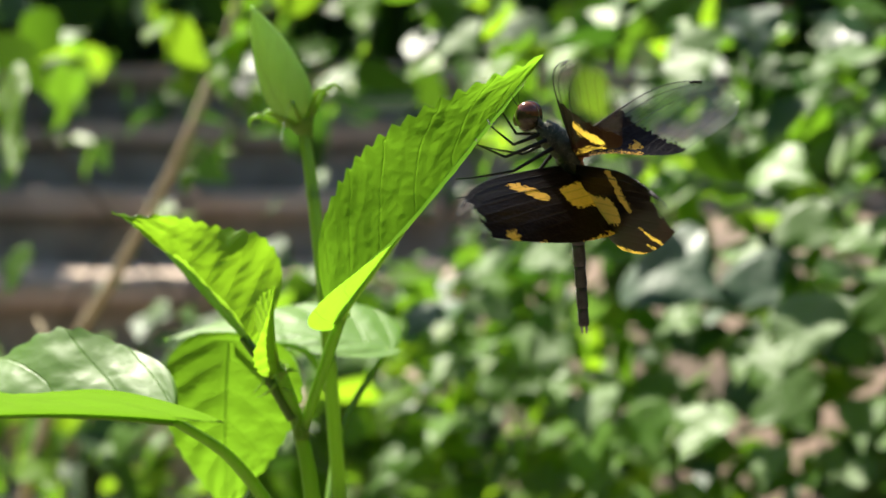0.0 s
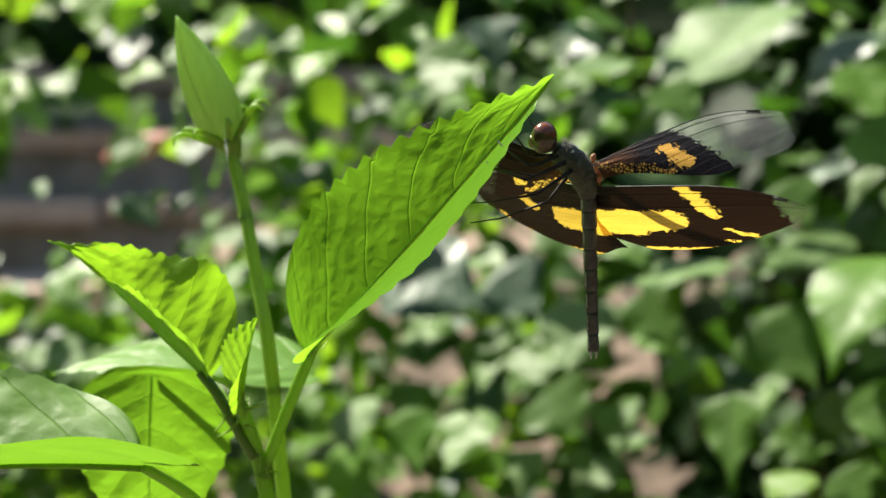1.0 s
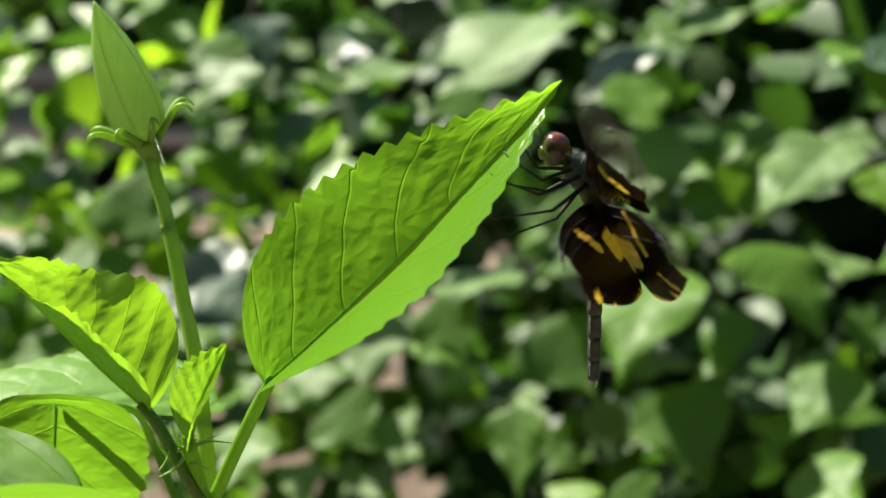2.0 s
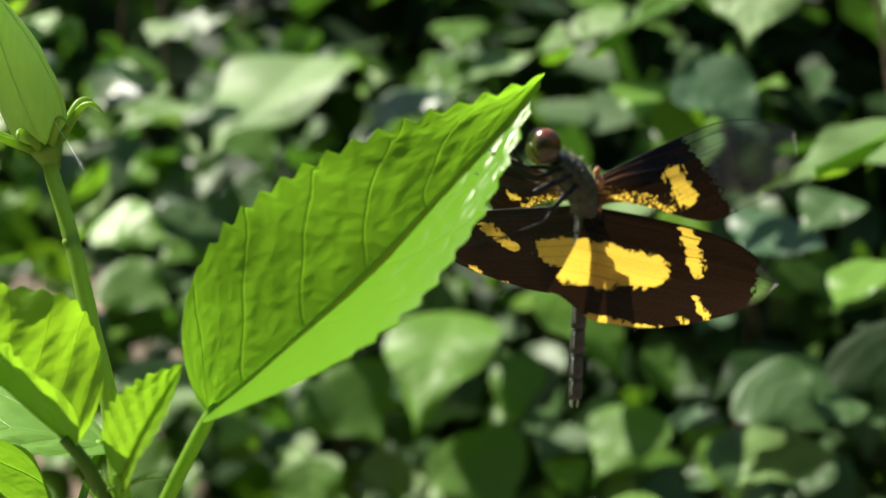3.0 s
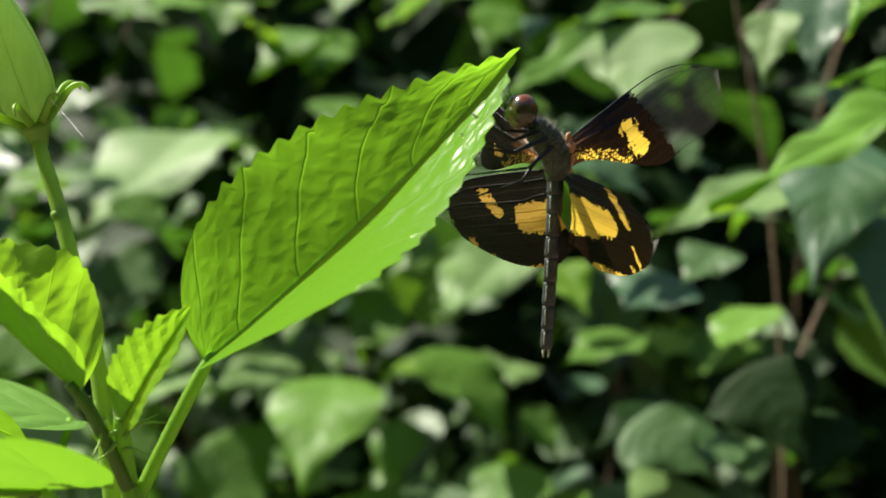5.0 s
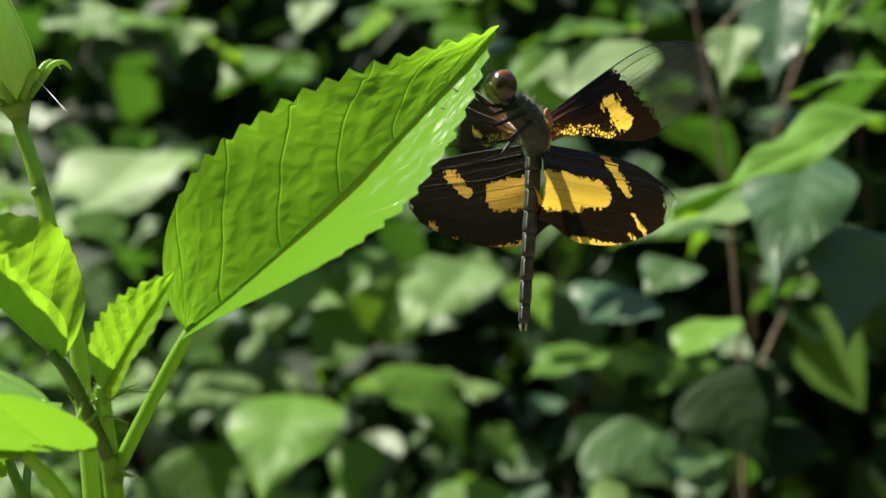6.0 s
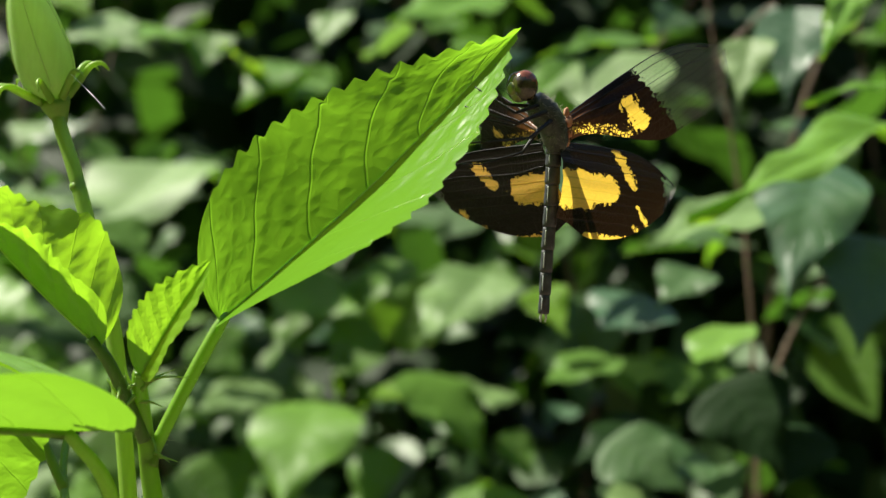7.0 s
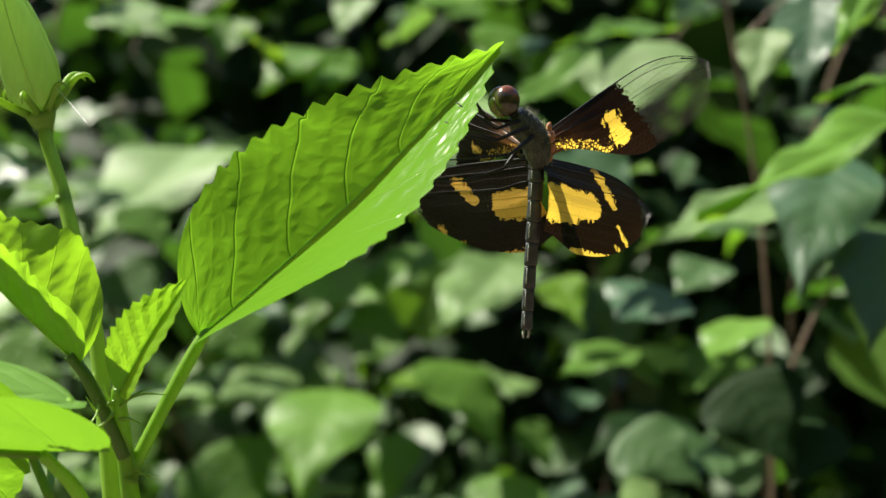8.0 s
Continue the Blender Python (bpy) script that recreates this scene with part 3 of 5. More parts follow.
# ---------------------------------------------------------------- dragonfly
def wing_material(name, hind, mirror=False):
    """Membrane: dark brown with saffron fields, clear towards the tip, a net of fine veins. UV in units of the wing's length."""
    n = Nodes(name)
    uv = n.add("ShaderNodeUVMap").outputs["UV"]
    ragged = n.add("ShaderNodeTexNoise", Scale=60.0, Detail=4.0)
    streaks = n.add("ShaderNodeMapping")
    streaks.inputs["Scale"].default_value = (1.0, 0.35, 1.0)
    n.link(uv, streaks.inputs["Vector"])
    n.link(streaks.outputs[0], ragged.inputs["Vector"])
    # the colours end cell by cell
    narrow = n.add("ShaderNodeMapping")
    narrow.inputs["Scale"].default_value = (0.45, 1.0, 1.0)
    n.link(uv, narrow.inputs["Vector"])
    mosaic = n.add("ShaderNodeTexVoronoi", Scale=70.0)
    n.link(narrow.outputs[0], mosaic.inputs["Vector"])
    widen = n.add("ShaderNodeMapping")
    widen.inputs["Scale"].default_value = (1 / 0.45, 1.0, 1.0)
    n.link(mosaic.outputs["Position"], widen.inputs["Vector"])
    jit = n.add("ShaderNodeVectorMath")
    jit.operation = "MULTIPLY_ADD"
    n.link(ragged.outputs["Color"], jit.inputs[0])
    jit.inputs[1].default_value = (0.05, 0.03, 0.0)
    n.link(widen.outputs[0], jit.inputs[2])
    split = n.add("ShaderNodeSeparateXYZ")
    n.link(jit.outputs[0], split.inputs[0])
    s, c = n.math("SUBTRACT", split.outputs[0], 0.025), n.math("SUBTRACT", split.outputs[1], 0.015)

    def field(s0, c0, rs, rc, lean, tilt):
        ds = n.math("DIVIDE", n.math("SUBTRACT", n.math("ADD", s, n.math("MULTIPLY", c, lean)), s0), rs)
        dc = n.math("DIVIDE", n.math("SUBTRACT", n.math("ADD", c, n.math("MULTIPLY", s, tilt)), c0), rc)
        far = n.math("ADD", n.math("POWER", n.math("ABSOLUTE", ds), 3.6), n.math("POWER", n.math("ABSOLUTE", dc), 3.6))
        return n.math("SUBTRACT", 1.0, n.ramp(far, 0.9, 1.15))

    # c runs from 0 at the leading edge to about -0.4 at the trailing edge
    if hind:
        if mirror:
            spots = [(0.13, -0.19, 0.175, 0.066, 0.0, 0.0), (0.565, -0.10, 0.045, 0.068, -0.88, 0.0),
                     (0.62, -0.295, 0.026, 0.038, 0.5, 0.0), (0.46, -0.37, 0.016, 0.030, 0.5, 0.0), (0.20, -0.407, 0.22, 0.008, 0.0, 0.0)]
        else:
            spots = [(0.10, -0.205, 0.14, 0.085, 0.0, 0.0), (0.27, -0.205, 0.15, 0.066, 0.0, -0.05), (0.375, -0.205, 0.06, 0.038, 0.0, -0.05), (0.475, -0.075, 0.042, 0.095, 0.55, 0.0),
                     (0.293, -0.285, 0.020, 0.045, 1.2, 0.0), (0.16, -0.36, 0.014, 0.030, 1.2, 0.0), (0.26, -0.405, 0.26, 0.013, 0.0, 0.0)]
        clear_from = 0.86
    else:
        spots = [(0.34, -0.155, 0.042, 0.082, 0.1, 0.0), (0.15, -0.038, 0.15, 0.025, 0.0, 0.62)]
        clear_from = 0.41 if mirror else 0.463
    if not hind and mirror:
        spots[0] = (0.30, -0.175, 0.030, 0.020, 0.1, 0.0)
    yellow = field(*spots[0])
    if hind:
        for spot in spots[1:]:
            yellow = n.math("MAXIMUM", yellow, field(*spot))
    else:
        # the field along the hind margin is broken up by dark veins
        mesh_cells = n.add("ShaderNodeTexVoronoi", Scale=58.0)
        mesh_cells.feature = "DISTANCE_TO_EDGE"
        n.link(uv, mesh_cells.inputs["Vector"])
        yellow = n.math("MAXIMUM", yellow, n.math("MULTIPLY", field(*spots[1]), n.ramp(mesh_cells.outputs["Distance"], 0.09, 0.20)))
    bare = n.ramp(n.math("ADD", s, n.math("MULTIPLY", c, 0.1 if hind else 0.27)), clear_from - 0.008, clear_from + 0.008)
    cells = n.add("ShaderNodeTexVoronoi", Scale=46.0)
    cells.feature = "DISTANCE_TO_EDGE"
    n.link(uv, cells.inputs["Vector"])
    net = n.math("SUBTRACT", 1.0, n.ramp(cells.outputs["Distance"], 0.0, 0.09))
    wave = n.add("ShaderNodeTexWave", Scale=7.0, Distortion=1.2)
    wave.bands_direction = "Y"
    n.link(uv, wave.inputs["Vector"])
    long_veins = n.ramp(wave.outputs["Fac"], 0.90, 0.99)
    vein = n.math("MAXIMUM", n.math("MULTIPLY", net, 0.45), n.math("MULTIPLY", long_veins, 0.8))
    # Veins are lighter on the dark field: their sheen is put into the colour.
    dark = n.mix(n.math("MULTIPLY", vein, 0.8), (0.006, 0.004, 0.003), (0.024, 0.020, 0.016))
    # fore wings are tea-brown at the root and along the front
    if not hind:
        dark = n.mix(n.math("SUBTRACT", 1.0, n.ramp(n.math("SUBTRACT", s, n.math("MULTIPLY", c, 0.7)), 0.05, 0.30)), dark, (0.16, 0.065, 0.02))
    body = n.mix(yellow, dark, (0.78, 0.45, 0.10))
    body = n.mix(n.math("MULTIPLY", vein, yellow), body, (0.25, 0.12, 0.01))
    skin = n.add("ShaderNodeBsdfPrincipled", Roughness=0.32)
    skin.inputs["Specular IOR Level"].default_value = 0.2
    n.link(body, skin.inputs["Base Color"])
    height = n.math("ADD", n.math("MULTIPLY", vein, 1.0), n.math("MULTIPLY", n.noise(60.0, 2.0, uv), 0.6))
    normal = n.bump(height, 0.35, 0.0003)
    n.link(normal, skin.inputs["Normal"])
    lit = n.add("ShaderNodeBsdfTranslucent")
    n.link(n.mix(yellow, (0.009, 0.004, 0.0018), (0.80, 0.55, 0.06)), lit.inputs["Color"])
    tinted = n.mixed(0.5, skin.outputs[0], lit.outputs[0])
    film = n.add("ShaderNodeBsdfPrincipled", Roughness=0.22)
    film.inputs["Base Color"].default_value = (0.55, 0.55, 0.54, 1)
    n.link(normal, film.inputs["Normal"])
    see = n.add("ShaderNodeBsdfTransparent")
    n.link(n.mix(n.math("MULTIPLY", vein, 0.35), (0.96, 0.96, 0.95), (0.20, 0.17, 0.14)), see.inputs["Color"])
    glassy = n.mixed(0.13, see.outputs[0], film.outputs[0])
    whole = n.mixed(bare, tinted, glassy)
    return n.done(whole)


WING_HIND = wing_material("hind_wing_membrane", True)
WING_HIND_R = wing_material("right_hind_wing_membrane", True, True)
WING_FORE = wing_material("fore_wing_membrane", False)
WING_FORE_R = wing_material("right_fore_wing_membrane", False, True)
CHITIN = plain_material("black_abdomen", (0.010, 0.012, 0.014), (0.045, 0.050, 0.058), 700.0, 0.46, 0.45, 0.0002, spec=0.4)
THORAX = plain_material("dark_green_thorax", (0.008, 0.012, 0.009), (0.052, 0.064, 0.045), 520.0, 0.42, 0.8, 0.0004, spec=0.3)
EYE_TOP = plain_material("reddish_eye", (0.07, 0.022, 0.010), (0.17, 0.055, 0.024), 500.0, 0.16, 0.1, 0.0001)
EYE_LOW = plain_material("dark_olive_eye", (0.018, 0.014, 0.008), (0.06, 0.05, 0.02), 500.0, 0.18, 0.1, 0.0001)
FACE = plain_material("olive_face", (0.05, 0.055, 0.012), (0.16, 0.16, 0.04), 600.0, 0.35, 0.2, 0.0001)
LEG = plain_material("black_leg", (0.007, 0.007, 0.008), (0.02, 0.02, 0.02), 900.0, 0.5, 0.2, 0.0001, spec=0.15)
JOINT = plain_material("orange_wing_joint", (0.20, 0.07, 0.02), (0.50, 0.22, 0.08), 900.0, 0.5, 0.4, 0.0002)
RIDGE = plain_material("pale_abdomen_ridge", (0.22, 0.24, 0.24), (0.42, 0.44, 0.44), 900.0, 0.5, 0.2, 0.0001)
SILK = plain_material("white_silk", (0.75, 0.75, 0.75), (0.85, 0.85, 0.85), 900.0, 0.3, 0.1, 0.0001)
HAIR = plain_material("pale_hair", (0.15, 0.15, 0.11), (0.30, 0.29, 0.22), 900.0, 0.6, 0.1, 0.0001)

BODY = w_(0.535, -0.14, 0.345)  # middle of the thorax
WING_LONG = 0.041
HIND_ROOT_L, FORE_ROOT_L = w_(0.553, -0.132, 0.315) - BODY, w_(0.552, -0.138, 0.352) - BODY
HIND_ROOT_R, FORE_ROOT_R = w_(0.533, -0.105, 0.315) - BODY, w_(0.530, -0.110, 0.350) - BODY


def wing_mesh(hind, mirror):
    """A wing along +x from its hinge, trailing towards -y, lightly pleated and cambered."""
    bm = bmesh.new()
    uv = bm.loops.layers.uv.new("UVMap")
    stations, across = 56, 16
    chord = (lambda s: 0.42 * (0.80 + 0.20 * smooth_step(s / 0.22)) * (1 - max(0.0, (s - 0.28) / 0.72) ** 2.1) ** 0.7) if hind else (
        lambda s: 0.35 * (0.28 + 0.72 * smooth_step(s / 0.50)) * (1 - max(0.0, (s - 0.58) / 0.42) ** 2.8) ** 0.5)
    lead = lambda s: 0.012 * math.sin(math.pi * min(s / 0.9, 1)) - (0.125 if hind else 0.15) * max(0.0, (s - 0.5) / 0.5) ** 2.8
    rows_ = []
    for i in range(stations + 1):
        s = i / stations
        row = []
        for j in range(across + 1):
            k = j / across
            c = lead(s) - k * chord(min(s, 0.9999))
            pleat = 0.004 * math.sin(k * 9 * math.pi) * (1 - k) * (1 - 0.6 * s)
            camber = 0.03 * math.sin(math.pi * k) * (1 - 0.5 * s) - 0.05 * s * s * (0.4 + 0.6 * k)
            z = pleat + camber
            back = -0.10 * k * (1 - s) ** 2 if hind else 0.0
            row.append((bm.verts.new(Vector((s + back, c, -z if mirror else z)) * WING_LONG), (s, c)))
        rows_.append(row)
    for i in range(stations):
        for j in range(across):
            quad = (rows_[i][j], rows_[i + 1][j], rows_[i + 1][j + 1], rows_[i][j + 1])
            face = bm.faces.new([q[0] for q in quad])
            for loop, q in zip(face.loops, quad):
                loop[uv].uv = q[1]
    return bm, lead, chord


def build_wing(fly, hind, mirror, name, label):
    bm, lead, chord = wing_mesh(hind, mirror)
    wing = part(name, bm, (WING_HIND_R if mirror else WING_HIND) if hind else (WING_FORE_R if mirror else WING_FORE), fly, label)
    # leading-edge vein, node, and two long veins
    flip = -1 if mirror else 1
    for share, thick in ((0.0, 0.00017), (0.10, 0.00010), (0.28, 0.00008)):
        pts = []
        for i in range(29):
            s = 0.98 * i / 28
            k = share
            z = 0.004 * math.sin(k * 9 * math.pi) * (1 - k) * (1 - 0.6 * s) + 0.03 * math.sin(math.pi * k) * (1 - 0.5 * s) - 0.05 * s * s * (0.4 + 0.6 * k)
            pts.append(Vector((s, lead(s) - k * chord(s), flip * z)) * WING_LONG)
        vb = bmesh.new()
        tube(vb, pts, (thick, thick * 0.4), 6)
        part("vein", vb, LEG, wing)
    vb = bmesh.new()
    s0, s1 = 0.86, 0.915
    tube(vb, [Vector((s, lead(s) - 0.012, flip * (-0.05 * s * s * 0.45))) * WING_LONG for s in (s0, (s0 + s1) / 2, s1)], 0.00035, 8, 0.4)
    part("wing_spot", vb, LEG, wing, "small dark spot on the wing's front edge")
    return wing


def build_dragonfly():
    fly = thing("dragonfly", "black and yellow winged dragonfly clinging to the leaf's edge", "dragonfly", BODY)
    o = lambda x, y, z: w_(x, y, z) - BODY
    # thorax: hunched, widest in the middle
    bm = bmesh.new()
    path = spline([o(0.498, -0.152, 0.382), o(0.512, -0.148, 0.370), o(0.535, -0.140, 0.347), o(0.548, -0.130, 0.318), o(0.550, -0.124, 0.300)], 7)
    tube(bm, path, lambda t: 0.0012 + 0.0014 * math.sin(math.pi * min(1, 0.12 + 0.86 * t)) ** 0.7, 18, 0.95)
    for v in bm.verts:
        v.co += Vector((1, 1, 1)) * 0.00025 * noise.noise(v.co * 900)
    thorax = part("thorax", bm, THORAX, fly, "dark metallic green thorax with fine hair")
    # plates at the wing hinges
    for at, size in ((o(0.561, -0.148, 0.366), 0.0011), (o(0.567, -0.146, 0.350), 0.0013), (o(0.570, -0.140, 0.333), 0.0013), (o(0.568, -0.134, 0.316), 0.0011), (o(0.541, -0.106, 0.352), 0.0012), (o(0.545, -0.104, 0.325), 0.0012)):
        bm = bmesh.new()
        bmesh.ops.create_icosphere(bm, subdivisions=2, radius=size * 0.62)
        for v in bm.verts:
            v.co = Vector((v.co.x * 0.8, v.co.y * 0.7, v.co.z * 1.3)) * (1 + 0.25 * noise.noise(v.co * 2500)) + at
        part("wing_joint", bm, JOINT, thorax, "orange-brown wing hinge")
    # hair on the back and the belly
    rng = random.Random(11)
    bm = bmesh.new()
    for _ in range(620):
        t = rng.uniform(0.05, 0.9)
        p = path[min(int(t * (len(path) - 1)), len(path) - 2)]
        way = Vector((rng.uniform(-0.6, 1), rng.uniform(-1, 0.6), rng.uniform(-0.5, 1))).normalized()
        r = 0.0012 + 0.0014 * math.sin(math.pi * min(1, 0.12 + 0.86 * t)) ** 0.7
        root, end = p + way * r * 0.9, p + way * (r + rng.uniform(0.0003, 0.0011)) + Vector((rng.uniform(-1, 1), rng.uniform(-1, 1), rng.uniform(-1, 1))) * 0.0003
        tube(bm, [root, end], (0.00003, 0.00001), 3)
    part("hair", bm, HAIR, thorax, "short pale hair")
    # head
    head_at = o(0.476, -0.158, 0.403)
    bm = bmesh.new()
    bmesh.ops.create_uvsphere(bm, u_segments=20, v_segments=14, radius=0.0020)
    for v in bm.verts:
        v.co = Vector((v.co.x * 0.75, v.co.y * 1.25, v.co.z * 1.05)) + head_at + Vector((-0.0006, 0, -0.0007))
    head = part("head", bm, FACE, fly, "olive face between large eyes")
    for side, shift in ((1, Vector((0.0001, -0.0011, 0.0))), (-1, Vector((-0.0002, 0.0013, 0.0002)))):
        bm = bmesh.new()
        bmesh.ops.create_uvsphere(bm, u_segments=28, v_segments=20, radius=0.00248)
        for v in bm.verts:
            v.co = Vector((v.co.x * 0.92, v.co.y * 0.80, v.co.z * 1.08)) + head_at + shift
        eye = part("eye", bm, EYE_TOP, head, "large glossy eye, red-brown above and dark below")
        eye.data.materials.append(EYE_LOW)
        for face in eye.data.polygons:
            if (face.center - head_at - shift).dot(Vector((0.35, 0.0, 0.8))) < 0.0007:
                face.material_index = 1
    bm = bmesh.new()
    for v in bmesh.ops.create_uvsphere(bm, u_segments=14, v_segments=10, radius=0.0011)["verts"]:
        v.co = Vector((v.co.x * 0.8, v.co.y * 1.2, v.co.z * 1.1)) + head_at + Vector((-0.0020, -0.0004, -0.0006))
    part("mouth", bm, FACE, head)
    for dy in (-0.0006, 0.0006):
        bm = bmesh.new()
        b = head_at + Vector((-0.0016, dy, 0.0016))
        tube(bm, spline([b, b + Vector((-0.0008, dy, 0.0012)), b + Vector((-0.0012, dy * 2, 0.0026))], 4), (0.00009, 0.00003), 5)
        part("antenna", bm, LEG, head)
    bm = bmesh.new()
    tube(bm, [head_at + Vector((0.0008, 0, -0.001)), o(0.492, -0.153, 0.388), o(0.502, -0.150, 0.378)], 0.0010, 10)
    part("neck", bm, THORAX, fly)
    # abdomen of nine rings
    run = spline([o(0.548, -0.124, 0.312), o(0.549, -0.116, 0.27), o(0.5495, -0.105, 0.20), o(0.55, -0.088, 0.11), o(0.551, -0.072, 0.018)], 14)
    belly = thing("abdomen", "", "")
    belly.parent = fly
    total = len(run) - 1
    cuts = [0, 6, 13, 20, 27, 33, 39, 45, 51, total]
    for i, (a, b) in enumerate(zip(cuts, cuts[1:])):
        bm = bmesh.new()
        r0 = 0.00150 - 0.00052 * (a / total)
        tube(bm, run[a : b + 1], lambda t, r0=r0: r0 * (0.96 + 0.10 * t - 0.09 * smooth_step((t - 0.9) / 0.1)), 12, 0.85)
        part("abdomen_ring", bm, CHITIN, belly)
        bm = bmesh.new()
        pts = [run[k] + Vector((-0.0011 + 0.0004 * a / total, -0.0008, 0)) for k in range(a + 1, b)]
        if len(pts) > 2:
            tube(bm, pts, 0.00009, 5)
            part("ridge", bm, RIDGE, belly)
    for dx in (-0.0004, 0.0004):
        bm = bmesh.new()
        e = run[-1]
        tube(bm, [e + Vector((dx, 0, 0.0002)), e + Vector((dx * 1.3, 0.0002, -0.0008)), e + Vector((dx, 0.0003, -0.0015))], (0.00030, 0.00012), 7)
        part("claspers", bm, RIDGE, belly)
    # legs: thigh, shin and foot; the feet grip the leaf's edge
    for hip, knee, ankle, foot in (
        ((0.505, -0.166, 0.372), (0.455, -0.180, 0.352), (0.405, -0.165, 0.385), (0.392, -0.152, 0.398)),
        ((0.502, -0.145, 0.372), (0.448, -0.150, 0.372), (0.420, -0.150, 0.412), (0.428, -0.146, 0.424)),
        ((0.515, -0.170, 0.360), (0.450, -0.205, 0.330), (0.385, -0.180, 0.352), (0.372, -0.160, 0.362)),
        ((0.512, -0.140, 0.360), (0.462, -0.150, 0.335), (0.400, -0.150, 0.345), (0.375, -0.150, 0.352)),
        ((0.525, -0.168, 0.345), (0.470, -0.215, 0.305), (0.385, -0.215, 0.292), (0.352, -0.205, 0.290)),
        ((0.522, -0.138, 0.345), (0.480, -0.150, 0.290), (0.400, -0.170, 0.262), (0.350, -0.200, 0.255)),
    ):
        bm = bmesh.new()
        tube(bm, spline([o(*hip), o(*knee)], 5), (0.00042, 0.00026), 7)
        tube(bm, spline([o(*knee), o(*ankle)], 6), (0.00026, 0.00015), 7)
        tube(bm, spline([o(*ankle), o(*foot)], 4), (0.00015, 0.00010), 6)
        a, b = o(*knee), o(*ankle)
        for k in range(7):
            p = a.lerp(b, 0.12 + 0.12 * k)
            tube(bm, [p, p + Vector((-0.0003, -0.0002, -0.0008))], (0.00004, 0.00001), 3)
        part("leg", bm, LEG, fly, "thin black spiny leg")
    wings = {}
    for name, hind, mirror in (("left_fore", False, False), ("left_hind", True, False), ("right_fore", False, True), ("right_hind", True, True)):
        wings[name] = build_wing(fly, hind, mirror, "hindwing" if hind else "forewing",
                                 "broad dark brown hindwing with golden-yellow fields" if hind else "forewing dark at the root and clear at the tip")
    return fly, wings


dragonfly, wings = build_dragonfly()


# ---------------------------------------------------------------- shrubs behind
DROOPS = {}  # how far the tip of each kind of blade hangs, in lengths


def hedge_meshes():
    out = []
    for k in range(7):
        rng = random.Random(40 + k)
        bm = leaf_blade(1.0, 0.34, (rng.uniform(2, 22), rng.uniform(0, 15)), (rng.uniform(2, 22), rng.uniform(0, 15)), sag=rng.uniform(-0.05, 0.05), droop=DROOPS.setdefault(k, rng.uniform(0.02, 0.15)),
                        teeth=rng.choice((0, 11, 14)), tooth=0.018, quilt=0.008, rows=30, cols=6, low=rng.uniform(0.46, 0.62), high=rng.uniform(1.45, 2.2),
                        heart=rng.uniform(0.0, 0.16), ripple=0.03, curl=rng.uniform(0, 0.14), seed=k)
        mesh = bpy.data.meshes.new("hedge_leaf")
        bm.to_mesh(mesh)
        bm.free()
        for face in mesh.polygons:
            face.use_smooth = True
        out.append(mesh)
    return out


BLADES = hedge_meshes()
BLADE_OF = {}


def blade_in(k, material):
    if (k, material.name) not in BLADE_OF:
        mesh = BLADES[k].copy()
        mesh.materials.append(material)
        BLADE_OF[k, material.name] = mesh
    return BLADE_OF[k, material.name]


shrub = thing("garden_shrub", "dense leafy green shrub with heart-shaped glossy leaves", "shrub", (0.15, 0.62, 0.0), "garden shrubs")
shrub_left = thing("garden_shrub", "leafy shrub with light green leaves beside the steps", "shrub", (-0.45, 0.65, 0.0), "garden shrubs")
leaf_rng = random.Random(77)


def hedge_leaf(base, tip, width, material, roll, face=None):
    """One leaf of the shrubs, from its stalk to its tip."""
    base, tip = Vector(base), Vector(tip)
    owner = shrub if base.x > -0.15 else shrub_left
    along = tip - base
    kind = leaf_rng.randrange(7)
    ob = new("leaf", blade_in(kind, material))
    ob.parent = owner
    facing = Vector(face or (-0.24, -0.62, 0.74)) + (0.05 if face else 0.22) * Vector((leaf_rng.uniform(-1, 1), leaf_rng.uniform(-1, 1), leaf_rng.uniform(-1, 1)))
    # pitched up by its droop, so that the hanging tip ends where it should
    size = along.length / math.hypot(1, DROOPS[kind])
    m = basis(base, along, facing) @ pose(0, 0, 0, 0, roll, 0) @ Matrix.Rotation(math.atan(DROOPS[kind]), 4, "X")
    ob.matrix_basis = Matrix.Translation(-Vector(owner.location)) @ m @ Matrix.Diagonal((width / 0.66, size, size, 1))


